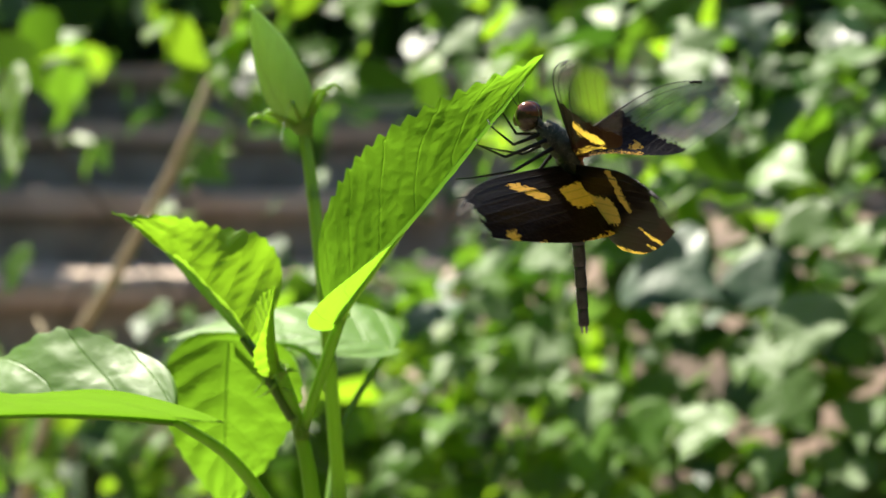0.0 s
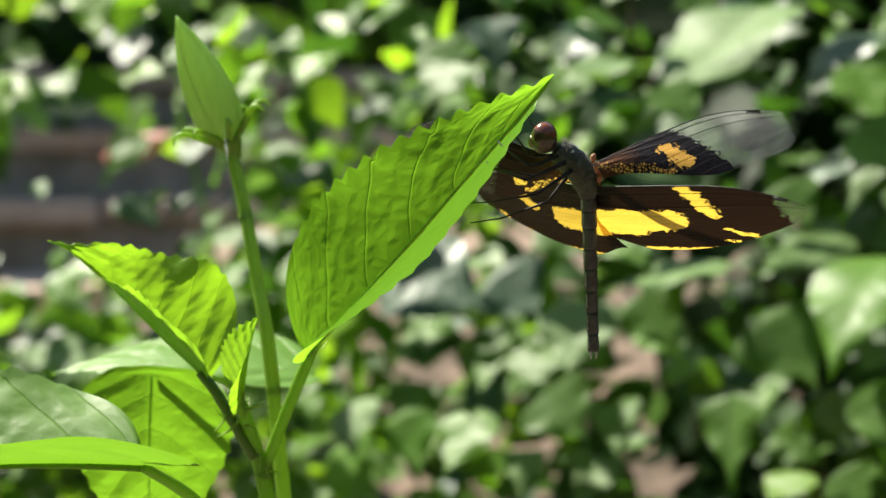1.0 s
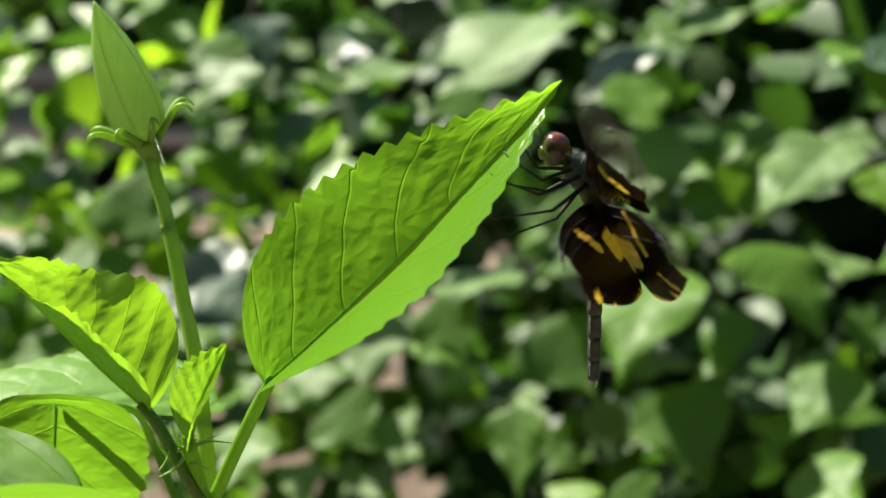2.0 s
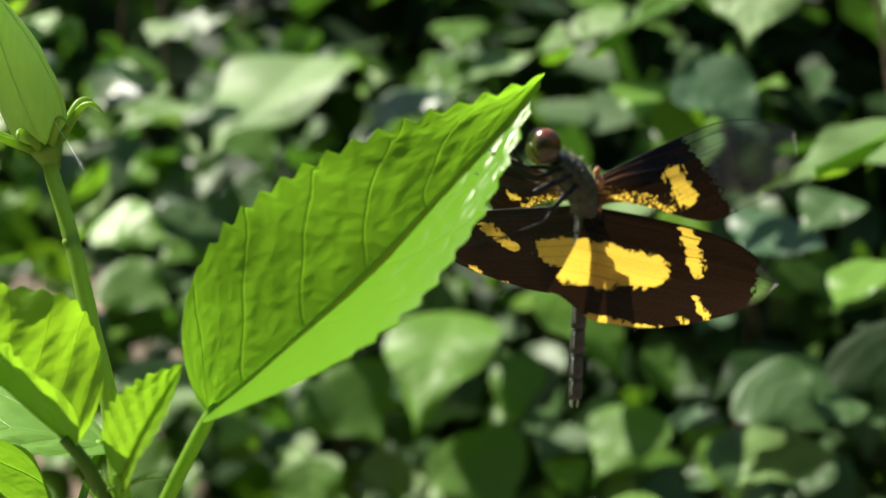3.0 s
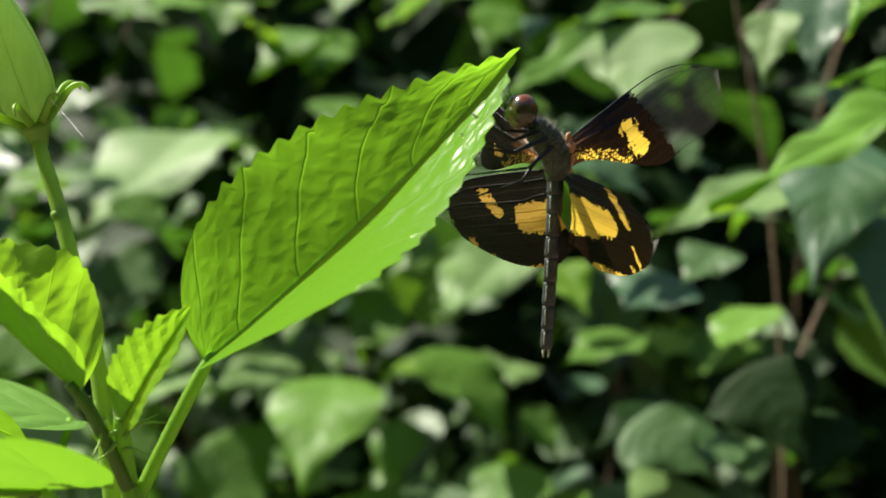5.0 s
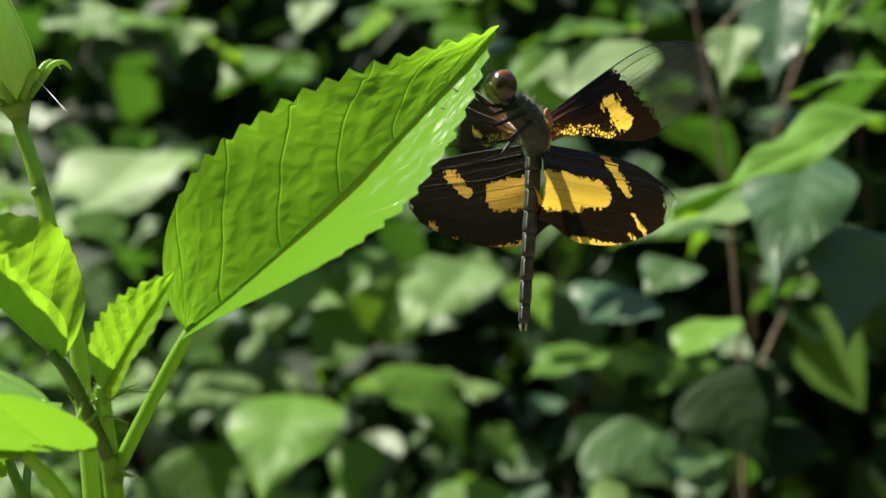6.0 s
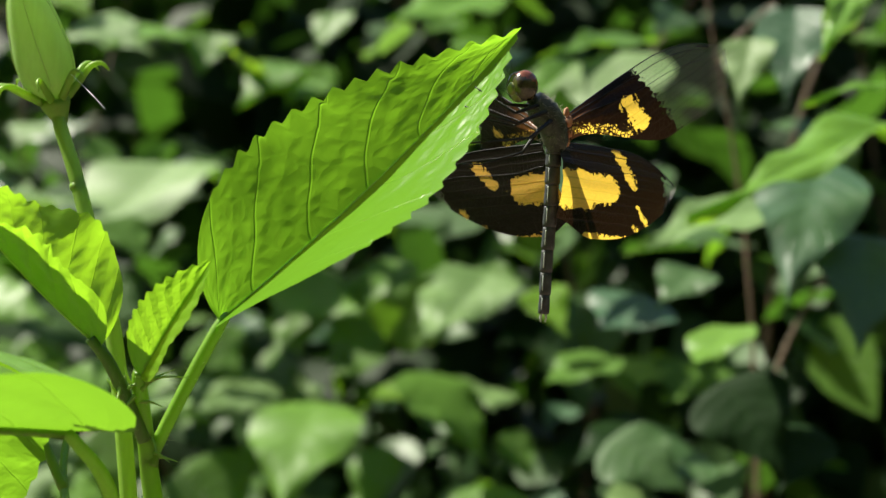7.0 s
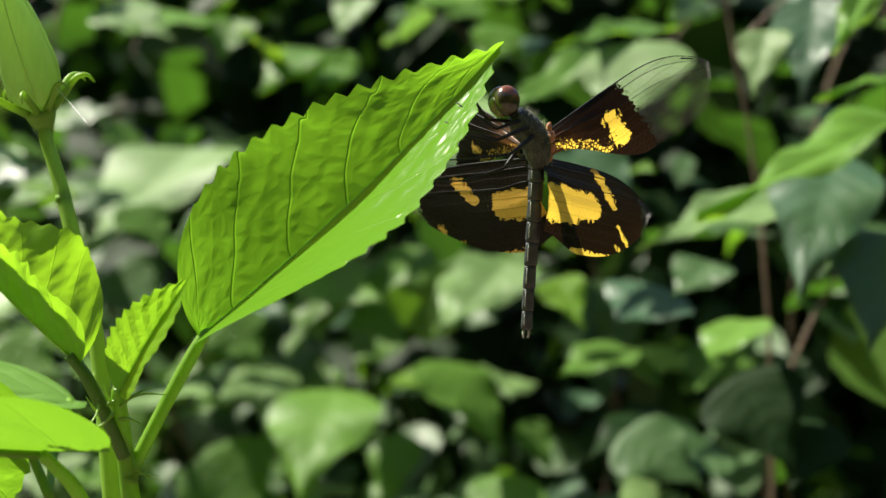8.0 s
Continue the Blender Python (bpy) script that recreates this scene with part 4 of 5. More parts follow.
def build_shrub_leaves():
    pale, lime, mid, dark, teal, bright, deep = PALE, LIME, MID, DARK, TEAL, BRIGHT, DEEP
    hedge_leaf((0.074, 0.701, 0.724), (0.001, 0.620, 0.653), 0.088, pale, 10)
    hedge_leaf((0.133, 0.561, 0.580), (0.107, 0.511, 0.528), 0.058, lime, -10)
    hedge_leaf((0.251, 0.290, 0.661), (0.187, 0.275, 0.639), 0.036, pale, 0, (-0.45, -0.50, 0.78))
    hedge_leaf((0.268, 0.225, 0.686), (0.176, 0.195, 0.646), 0.029, lime, 0, (-0.45, -0.50, 0.78))
    hedge_leaf((0.239, 0.275, 0.725), (0.228, 0.265, 0.696), 0.021, pale, 0, (-0.45, -0.50, 0.75))
    hedge_leaf((0.271, 0.300, 0.741), (0.258, 0.285, 0.698), 0.030, teal, 0, (-0.4, -0.6, 0.6))
    hedge_leaf((0.300, 0.340, 0.698), (0.305, 0.325, 0.653), 0.034, dark, 0, (-0.4, -0.8, 0.35))
    hedge_leaf((0.274, 0.220, 0.698), (0.225, 0.210, 0.688), 0.009, lime, 0, (-0.3, -0.6, 0.7))
    hedge_leaf((0.319, 0.300, 0.741), (0.323, 0.290, 0.723), 0.020, lime, 0, (-0.3, -0.6, 0.7))
    hedge_leaf((0.231, 0.386, 0.738), (0.214, 0.360, 0.698), 0.050, pale, 0, (-0.40, -0.55, 0.70))
    hedge_leaf((0.173, 0.505, 0.596), (0.201, 0.474, 0.555), 0.047, mid, -20)
    hedge_leaf((0.167, 0.545, 0.615), (0.189, 0.516, 0.656), 0.035, mid, 20)
    hedge_leaf((0.209, 0.501, 0.649), (0.164, 0.459, 0.612), 0.043, pale, 0)
    hedge_leaf((0.236, 0.413, 0.606), (0.200, 0.395, 0.594), 0.031, mid, 0)
    hedge_leaf((0.247, 0.374, 0.544), (0.205, 0.343, 0.527), 0.037, pale, 0)
    hedge_leaf((0.046, 0.673, 0.635), (0.022, 0.644, 0.609), 0.028, pale, 0)
    hedge_leaf((0.109, 0.657, 0.577), (0.051, 0.625, 0.562), 0.045, mid, 10)
    hedge_leaf((0.208, 0.482, 0.541), (0.180, 0.460, 0.511), 0.041, mid, 0)
    hedge_leaf((0.251, 0.388, 0.576), (0.199, 0.362, 0.557), 0.035, deep, 0)
    hedge_leaf((0.216, 0.354, 0.569), (0.242, 0.330, 0.548), 0.036, dark, 0)
    hedge_leaf((0.130, 0.633, 0.775), (0.095, 0.610, 0.744), 0.033, mid, 0)
    hedge_leaf((0.175, 0.588, 0.557), (0.163, 0.564, 0.515), 0.029, mid, 10)
    hedge_leaf((0.247, 0.308, 0.616), (0.222, 0.289, 0.601), 0.028, lime, 10)
    hedge_leaf((0.237, 0.442, 0.747), (0.160, 0.400, 0.700), 0.025, mid, 30)
    hedge_leaf((0.249, 0.242, 0.671), (0.221, 0.214, 0.620), 0.038, teal, 0)
    hedge_leaf((0.227, 0.270, 0.593), (0.239, 0.247, 0.559), 0.039, deep, 0)
    hedge_leaf((0.208, 0.402, 0.692), (0.232, 0.376, 0.660), 0.037, teal, 0)
    hedge_leaf((0.133, 0.634, 0.701), (0.092, 0.609, 0.672), 0.049, teal, 0)
    hedge_leaf((-0.023, 0.694, 0.707), (-0.041, 0.675, 0.676), 0.042, mid, 0)
    hedge_leaf((0.025, 0.671, 0.646), (0.052, 0.653, 0.627), 0.050, dark, 0)
    hedge_leaf((0.095, 0.654, 0.536), (0.074, 0.636, 0.510), 0.039, mid, 0)
    hedge_leaf((0.155, 0.594, 0.628), (0.178, 0.574, 0.604), 0.037, mid, 0)
    hedge_leaf((0.124, 0.627, 0.603), (0.128, 0.613, 0.578), 0.028, dark, 0)
    hedge_leaf((0.240, 0.382, 0.631), (0.214, 0.369, 0.616), 0.044, teal, 10)
    hedge_leaf((0.245, 0.336, 0.641), (0.222, 0.324, 0.625), 0.028, dark, 10)
    hedge_leaf((0.190, 0.548, 0.529), (0.172, 0.533, 0.508), 0.041, dark, 0)
    hedge_leaf((0.207, 0.424, 0.637), (0.214, 0.401, 0.614), 0.023, bright, 0)
    hedge_leaf((0.170, 0.565, 0.592), (0.181, 0.550, 0.584), 0.021, bright, 0)
    hedge_leaf((0.261, 0.230, 0.743), (0.224, 0.197, 0.701), 0.018, lime, 0)
    hedge_leaf((0.261, 0.230, 0.646), (0.243, 0.206, 0.601), 0.037, teal, 0)
    hedge_leaf((0.116, 0.638, 0.763), (0.085, 0.607, 0.780), 0.031, bright, 0)
    hedge_leaf((0.015, 0.669, 0.798), (0.053, 0.630, 0.773), 0.039, pale, 0)
    hedge_leaf((0.213, 0.445, 0.769), (0.185, 0.429, 0.784), 0.030, mid, 0)
    hedge_leaf((0.145, 0.622, 0.646), (0.113, 0.593, 0.600), 0.037, mid, 0)
    hedge_leaf((0.205, 0.513, 0.645), (0.162, 0.473, 0.609), 0.046, pale, 0)
    hedge_leaf((0.253, 0.356, 0.564), (0.215, 0.338, 0.551), 0.035, dark, 0)
    hedge_leaf((0.251, 0.259, 0.577), (0.234, 0.245, 0.554), 0.029, deep, 0)
    hedge_leaf((0.124, 0.610, 0.647), (0.162, 0.571, 0.630), 0.035, lime, 0)
    hedge_leaf((0.018, 0.500, 0.570), (0.036, 0.480, 0.540), 0.039, mid, 0)
    hedge_leaf((-0.012, 0.500, 0.562), (-0.016, 0.470, 0.532), 0.041, pale, 0)
    hedge_leaf((0.051, 0.500, 0.585), (-0.002, 0.451, 0.575), 0.035, pale, 10)
    hedge_leaf((0.114, 0.610, 0.593), (0.068, 0.568, 0.576), 0.035, pale, 0)
    hedge_leaf((0.139, 0.540, 0.519), (0.154, 0.508, 0.471), 0.051, mid, 0)
    hedge_leaf((0.060, 0.540, 0.514), (0.060, 0.511, 0.468), 0.034, mid, 0)
    hedge_leaf((0.178, 0.610, 0.720), (0.136, 0.574, 0.700), 0.039, pale, 0)
    hedge_leaf((-0.084, 0.550, 0.686), (-0.100, 0.532, 0.659), 0.040, mid, 0)
    hedge_leaf((-0.190, 0.550, 0.688), (-0.202, 0.522, 0.662), 0.026, bright, 0)
    hedge_leaf((-0.009, 0.550, 0.676), (-0.039, 0.521, 0.678), 0.026, pale, 0)
    hedge_leaf((0.092, 0.540, 0.474), (0.076, 0.520, 0.461), 0.032, bright, 0)
    hedge_leaf((0.115, 0.540, 0.475), (0.128, 0.529, 0.463), 0.032, mid, 0)
    hedge_leaf((-0.110, 0.550, 0.482), (-0.092, 0.534, 0.473), 0.025, bright, 0)
    hedge_leaf((0.083, 0.610, 0.617), (0.101, 0.594, 0.596), 0.037, mid, 0)
    hedge_leaf((0.162, 0.610, 0.645), (0.186, 0.589, 0.618), 0.047, mid, 0)
    hedge_leaf((-0.062, 0.550, 0.573), (-0.036, 0.532, 0.551), 0.044, teal, 0)
    hedge_leaf((0.078, 0.610, 0.545), (0.105, 0.583, 0.509), 0.057, mid, 0)
    hedge_leaf((-0.146, 0.550, 0.620), (-0.118, 0.529, 0.591), 0.040, mid, 0)
    hedge_leaf((-0.174, 0.550, 0.583), (-0.147, 0.526, 0.568), 0.034, pale, 0)
    hedge_leaf((-0.243, 0.550, 0.546), (-0.253, 0.534, 0.523), 0.036, teal, 0)
    hedge_leaf((-0.038, 0.550, 0.532), (-0.053, 0.533, 0.510), 0.039, mid, 0)
    hedge_leaf((0.026, 0.550, 0.670), (0.044, 0.534, 0.647), 0.030, mid, 0)
    hedge_leaf((0.061, 0.671, 0.799), (0.020, 0.635, 0.775), 0.050, lime, 0)
    hedge_leaf((0.132, 0.635, 0.774), (0.098, 0.604, 0.746), 0.037, bright, 0)
    hedge_leaf((0.216, 0.537, 0.801), (0.151, 0.490, 0.773), 0.041, lime, 0)
    hedge_leaf((0.252, 0.415, 0.753), (0.192, 0.387, 0.735), 0.028, mid, 0)
    hedge_leaf((0.153, 0.616, 0.804), (0.137, 0.601, 0.777), 0.028, mid, 0)
    hedge_leaf((-0.001, 0.680, 0.819), (0.020, 0.655, 0.795), 0.028, bright, 0)
    hedge_leaf((-0.010, 0.690, 0.740), (-0.020, 0.675, 0.724), 0.026, pale, 0)
    hedge_leaf((0.088, 0.655, 0.794), (0.077, 0.640, 0.764), 0.031, mid, 0)
    hedge_leaf((0.260, 0.241, 0.729), (0.239, 0.223, 0.707), 0.014, bright, 0)
    hedge_leaf((0.185, 0.597, 0.659), (0.162, 0.578, 0.629), 0.032, mid, 0)
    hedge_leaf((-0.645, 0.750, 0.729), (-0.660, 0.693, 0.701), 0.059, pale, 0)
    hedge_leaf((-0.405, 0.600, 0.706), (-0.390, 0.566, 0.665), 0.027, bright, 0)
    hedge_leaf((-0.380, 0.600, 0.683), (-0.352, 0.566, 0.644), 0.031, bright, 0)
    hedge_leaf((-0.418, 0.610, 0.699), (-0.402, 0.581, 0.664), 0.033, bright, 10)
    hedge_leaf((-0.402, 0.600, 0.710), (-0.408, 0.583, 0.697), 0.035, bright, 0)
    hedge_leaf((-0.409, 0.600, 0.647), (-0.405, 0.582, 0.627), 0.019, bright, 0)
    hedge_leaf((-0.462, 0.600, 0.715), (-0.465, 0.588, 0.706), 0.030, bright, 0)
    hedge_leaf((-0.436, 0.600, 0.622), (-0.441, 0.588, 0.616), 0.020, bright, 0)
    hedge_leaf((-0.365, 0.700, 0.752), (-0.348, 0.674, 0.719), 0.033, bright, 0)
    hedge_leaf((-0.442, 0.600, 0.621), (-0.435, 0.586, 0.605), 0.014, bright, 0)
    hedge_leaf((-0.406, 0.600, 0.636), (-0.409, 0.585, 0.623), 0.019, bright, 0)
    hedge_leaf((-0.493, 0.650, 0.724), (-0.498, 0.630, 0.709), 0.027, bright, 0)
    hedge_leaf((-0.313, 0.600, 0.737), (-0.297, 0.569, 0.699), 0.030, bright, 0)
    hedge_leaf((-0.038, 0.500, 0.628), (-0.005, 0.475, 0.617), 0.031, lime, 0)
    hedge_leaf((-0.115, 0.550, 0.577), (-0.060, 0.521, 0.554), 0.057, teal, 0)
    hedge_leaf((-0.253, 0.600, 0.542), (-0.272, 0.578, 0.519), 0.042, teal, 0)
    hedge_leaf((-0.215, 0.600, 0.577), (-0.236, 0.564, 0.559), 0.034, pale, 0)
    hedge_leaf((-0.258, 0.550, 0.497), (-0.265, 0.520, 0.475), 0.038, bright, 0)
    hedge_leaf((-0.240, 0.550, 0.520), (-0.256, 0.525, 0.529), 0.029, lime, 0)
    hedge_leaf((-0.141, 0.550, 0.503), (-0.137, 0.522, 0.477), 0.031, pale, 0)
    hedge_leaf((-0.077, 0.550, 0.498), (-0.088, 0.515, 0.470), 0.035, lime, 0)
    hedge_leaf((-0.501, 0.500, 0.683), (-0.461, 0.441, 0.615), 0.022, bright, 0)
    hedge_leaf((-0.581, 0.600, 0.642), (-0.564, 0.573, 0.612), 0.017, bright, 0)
    hedge_leaf((-0.660, 0.700, 0.561), (-0.658, 0.676, 0.525), 0.031, mid, 0)
    hedge_leaf((-0.485, 0.600, 0.457), (-0.488, 0.578, 0.427), 0.042, mid, 0)
    hedge_leaf((-0.571, 0.600, 0.428), (-0.528, 0.570, 0.406), 0.040, bright, 0)
    hedge_leaf((0.000, 0.600, 0.687), (-0.038, 0.557, 0.668), 0.037, pale, 0)
    hedge_leaf((-0.106, 0.600, 0.700), (-0.088, 0.584, 0.673), 0.032, mid, 0)
    hedge_leaf((-0.298, 0.700, 0.712), (-0.271, 0.686, 0.696), 0.037, mid, 0)
    hedge_leaf((-0.173, 0.600, 0.695), (-0.184, 0.576, 0.675), 0.036, bright, 0)
    hedge_leaf((0.008, 0.500, 0.598), (0.022, 0.482, 0.581), 0.031, lime, 0)
    hedge_leaf((-0.036, 0.550, 0.601), (-0.003, 0.531, 0.585), 0.034, mid, 0)
    hedge_leaf((-0.029, 0.500, 0.517), (-0.006, 0.483, 0.496), 0.041, mid, 0)
    hedge_leaf((-0.223, 0.600, 0.506), (-0.186, 0.580, 0.487), 0.042, mid, 0)
    hedge_leaf((-0.118, 0.600, 0.508), (-0.128, 0.579, 0.478), 0.036, mid, 0)


build_shrub_leaves()


def front_of(x):
    """How far back the face of the shrubs stands; it curves towards the viewer on one side."""
    return float(np.interp(x, (-0.8, -0.1, 0.04, 0.14, 0.19, 0.24, 0.32, 0.8), (0.72, 0.62, 0.68, 0.64, 0.54, 0.45, 0.42, 0.40)))


def scatter_leaves(count, seed, x0, x1, z0, z1, tones, ahead=0.0):
    """More single leaves over the face of the shrubs."""
    rng = random.Random(seed)
    for _ in range(count):
        x = rng.uniform(x0, x1)
        base = Vector((x, front_of(x) - ahead + rng.uniform(0.03, 0.16), rng.uniform(z0, z1)))
        length = rng.uniform(0.022, 0.052)
        way = Vector((rng.uniform(-1, 1), rng.uniform(-1.0, -0.2), rng.uniform(-0.8, 0.25))).normalized()
        hedge_leaf(base, base + way * length, length * rng.uniform(0.55, 0.8), rng.choice(tones), rng.uniform(-20, 20))


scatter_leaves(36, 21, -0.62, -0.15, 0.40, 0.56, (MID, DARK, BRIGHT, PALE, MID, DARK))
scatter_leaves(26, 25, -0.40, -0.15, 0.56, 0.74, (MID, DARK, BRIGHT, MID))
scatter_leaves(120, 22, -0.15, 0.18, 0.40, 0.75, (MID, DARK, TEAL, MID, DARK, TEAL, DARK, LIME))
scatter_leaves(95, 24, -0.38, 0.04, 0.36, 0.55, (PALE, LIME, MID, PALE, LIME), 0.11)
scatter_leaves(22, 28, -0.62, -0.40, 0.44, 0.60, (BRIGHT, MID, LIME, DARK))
scatter_leaves(40, 26, 0.10, 0.25, 0.42, 0.60, (PALE, MID, LIME, MID, DARK), 0.05)
scatter_leaves(14, 27, 0.10, 0.27, 0.68, 0.80, (PALE, MID, LIME), 0.05)
scatter_leaves(50, 23, 0.18, 0.48, 0.42, 0.85, (DARK, MID, TEAL, DARK))


def branches(owner, seed, x0, x1, count):
    rng = random.Random(seed)
    at = Vector(owner.location)
    for _ in range(count):
        x = rng.uniform(x0, x1)
        y = front_of(x) + rng.uniform(0.08, 0.35)
        pts = [Vector((x, y, 0.0)) - at]
        for k in range(1, 6):
            pts.append(Vector((x + rng.uniform(-0.07, 0.07) * k ** 0.5, y + rng.uniform(-0.06, 0.06), 0.24 * k)) - at)
        bm = bmesh.new()
        tube(bm, spline(pts, 6), (rng.uniform(0.0014, 0.0022), 0.0008), 7)
        part("branch", bm, TWIG, owner)


branches(shrub, 3, -0.1, 0.65, 10)


def twig_in(owner, points, radii, label=""):
    at = Vector(owner.location)
    bm = bmesh.new()
    tube(bm, spline([Vector(p) - at for p in points], 6), radii, 8)
    for v in bm.verts:
        v.co += 0.0003 * noise.noise_vector(v.co * 150)
    part("branch", bm, TWIG, owner, label)


twig_in(shrub, ((0.262, 0.34, 0.0), (0.270, 0.335, 0.30), (0.270, 0.33, 0.544), (0.268, 0.33, 0.604), (0.264, 0.33, 0.655), (0.257, 0.33, 0.701), (0.249, 0.33, 0.739), (0.240, 0.33, 0.80)), (0.0012, 0.0006))
twig_in(shrub, ((0.249, 0.328, 0.735), (0.242, 0.31, 0.722), (0.252, 0.31, 0.735), (0.268, 0.31, 0.750))[1:], (0.0012, 0.0006), "thin reddish side twig")
twig_in(shrub, ((0.264, 0.332, 0.660), (0.272, 0.34, 0.668), (0.288, 0.34, 0.665), (0.304, 0.34, 0.655)), (0.0014, 0.0007), "thin reddish side twig")
twig_in(shrub, ((0.275, 0.36, 0.0), (0.280, 0.36, 0.50), (0.287, 0.36, 0.575), (0.296, 0.36, 0.605), (0.312, 0.36, 0.635), (0.329, 0.36, 0.658)), (0.0015, 0.0007))
branches(shrub_left, 4, -0.75, -0.2, 4)


def leaf_mass(name, label, count, seed, place, tones, size, kind="stuff"):
    """Uncounted leaves of a shrub: small folded blades, joined by tone into one mesh."""
    rng = np.random.default_rng(seed)
    verts, faces, slots, uvs = [], [], [], []
    profile = ((0.0, 0.02), (0.12, 0.62), (0.32, 1.0), (0.58, 0.82), (0.82, 0.38), (1.0, 0.0))
    for _ in range(count):
        p, tilt = place(rng)
        length = rng.uniform(*size)
        wide = length * rng.uniform(0.26, 0.38)
        yaw, pitch = rng.uniform(0, 2 * math.pi), rng.uniform(-1.1, 0.5)
        along = Vector((math.cos(yaw) * math.cos(pitch), math.sin(yaw) * math.cos(pitch), math.sin(pitch)))
        facing = Vector((-0.2, -0.55, 0.8)) + Vector(rng.uniform(-1, 1, 3)) * tilt
        m = basis(p, along, facing)
        fold, bend = rng.uniform(0.05, 0.4), rng.uniform(0.0, 0.3)
        start = len(verts)
        for s, w in profile:
            for u in (-1, 0, 1):
                verts.append(m @ Vector((u * w * wide, s * length, (abs(u) * w * wide * fold) - bend * s * s * length)))
        slot = int(rng.integers(len(tones)))
        for i in range(len(profile) - 1):
            for j in range(2):
                a = start + i * 3 + j
                faces.append((a, a + 1, a + 4, a + 3))
                slots.append(slot)
                s0, s1 = profile[i][0], profile[i + 1][0]
                uvs += [s0, j - 1, s0, j, s1, j, s1, j - 1]
    mesh = bpy.data.meshes.new(name)
    mesh.from_pydata(verts, [], faces)
    layer = mesh.uv_layers.new(name="UVMap")
    layer.data.foreach_set("uv", uvs)
    for tone in tones:
        mesh.materials.append(tone)
    mesh.polygons.foreach_set("material_index", slots)
    mesh.polygons.foreach_set("use_smooth", [True] * len(faces))
    return tagged(new(name, mesh), label, "foliage", kind=kind)


def middle_near(rng):
    x = rng.uniform(-0.55, -0.05)
    return Vector((x, front_of(x) + rng.uniform(0.05, 0.32), rng.uniform(0.05, float(np.interp(x, (-0.36, -0.2), (0.54, 0.74)))))), 0.8


def right_near(rng):
    x = rng.uniform(-0.05, 0.70)
    y = front_of(x) + rng.uniform(0.04, 0.32)
    return Vector((x, y, rng.uniform(0.05, float(np.interp(x, (0.1, 0.25), (0.74, 0.76)))))), 0.8


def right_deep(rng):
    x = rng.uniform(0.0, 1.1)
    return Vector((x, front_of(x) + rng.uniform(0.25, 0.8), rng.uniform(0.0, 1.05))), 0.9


def left_near(rng):
    return Vector((rng.uniform(-0.75, -0.25), rng.uniform(0.6, 0.95), rng.choice((rng.uniform(0.0, 0.48), rng.uniform(0.0, 0.48), rng.uniform(0.0, 0.48), rng.uniform(0.70, 0.80))))), 0.8


def left_deep(rng):
    return Vector((rng.uniform(-1.7, -0.35), rng.uniform(1.15, 1.75), rng.choice((rng.uniform(0.0, 0.33), rng.uniform(0.0, 0.33), rng.uniform(0.64, 1.05))))), 0.9


def far_ring(rng):
    # Added all round, out of view too, to close off the sky.
    q = rng.uniform(0, 2 * math.pi)
    r = rng.uniform(3.2, 4.5)
    return Vector((math.cos(q) * r, 0.6 + math.sin(q) * r, rng.uniform(0.0, 2.4))), 1.0


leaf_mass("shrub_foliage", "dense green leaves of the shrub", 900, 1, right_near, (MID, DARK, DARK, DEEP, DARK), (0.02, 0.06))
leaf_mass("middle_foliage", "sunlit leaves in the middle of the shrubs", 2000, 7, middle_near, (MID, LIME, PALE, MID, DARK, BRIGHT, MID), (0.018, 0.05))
# The dark gaps come from the shade painted into these leaf colours.
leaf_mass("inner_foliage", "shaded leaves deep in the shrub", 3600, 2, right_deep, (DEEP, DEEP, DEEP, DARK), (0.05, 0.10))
leaf_mass("vine_foliage", "light leaves of the shrub by the steps", 260, 3, left_near, (MID, BRIGHT, DARK, DEEP), (0.025, 0.06))
leaf_mass("step_foliage", "sunlit green leaves growing round the steps", 620, 6, left_deep, (MID, DARK, BRIGHT, MID, DARK), (0.04, 0.09))
leaf_mass("far_foliage", "distant dark green garden foliage", 14000, 4, far_ring, (DARK, MID, DARK, MID), (0.12, 0.26))


# ---------------------------------------------------------------- small things
def build_dry_twig():
    twig = thing("dry_twig", "pale dry twig leaning among the leaves", "twig", (-0.52, 0.60, 0.0))
    at = Vector((-0.52, 0.60, 0.0))
    bm = bmesh.new()
    pts = [Vector(p) - at for p in ((-0.66, 0.60, 0.0), (-0.60, 0.60, 0.32), (-0.545, 0.60, 0.485), (-0.500, 0.60, 0.552), (-0.462, 0.60, 0.610), (-0.438, 0.60, 0.651), (-0.428, 0.62, 0.700), (-0.40, 0.64, 0.80))]
    tube(bm, spline(pts, 6), (0.0050, 0.0022), 9)
    for v in bm.verts:
        v.co += 0.0006 * noise.noise_vector(v.co * 120)
    part("shoot", bm, PALE_TWIG, twig)
    for p, d in (((-0.545, 0.60, 0.485), (-0.03, 0.01, 0.035)), ((-0.462, 0.60, 0.61), (0.035, -0.01, 0.03))):
        bm = bmesh.new()
        p = Vector(p) - at
        tube(bm, [p, p + Vector(d) * 0.5, p + Vector(d)], (0.0018, 0.0007), 6)
        part("side_twig", bm, PALE_TWIG, twig)


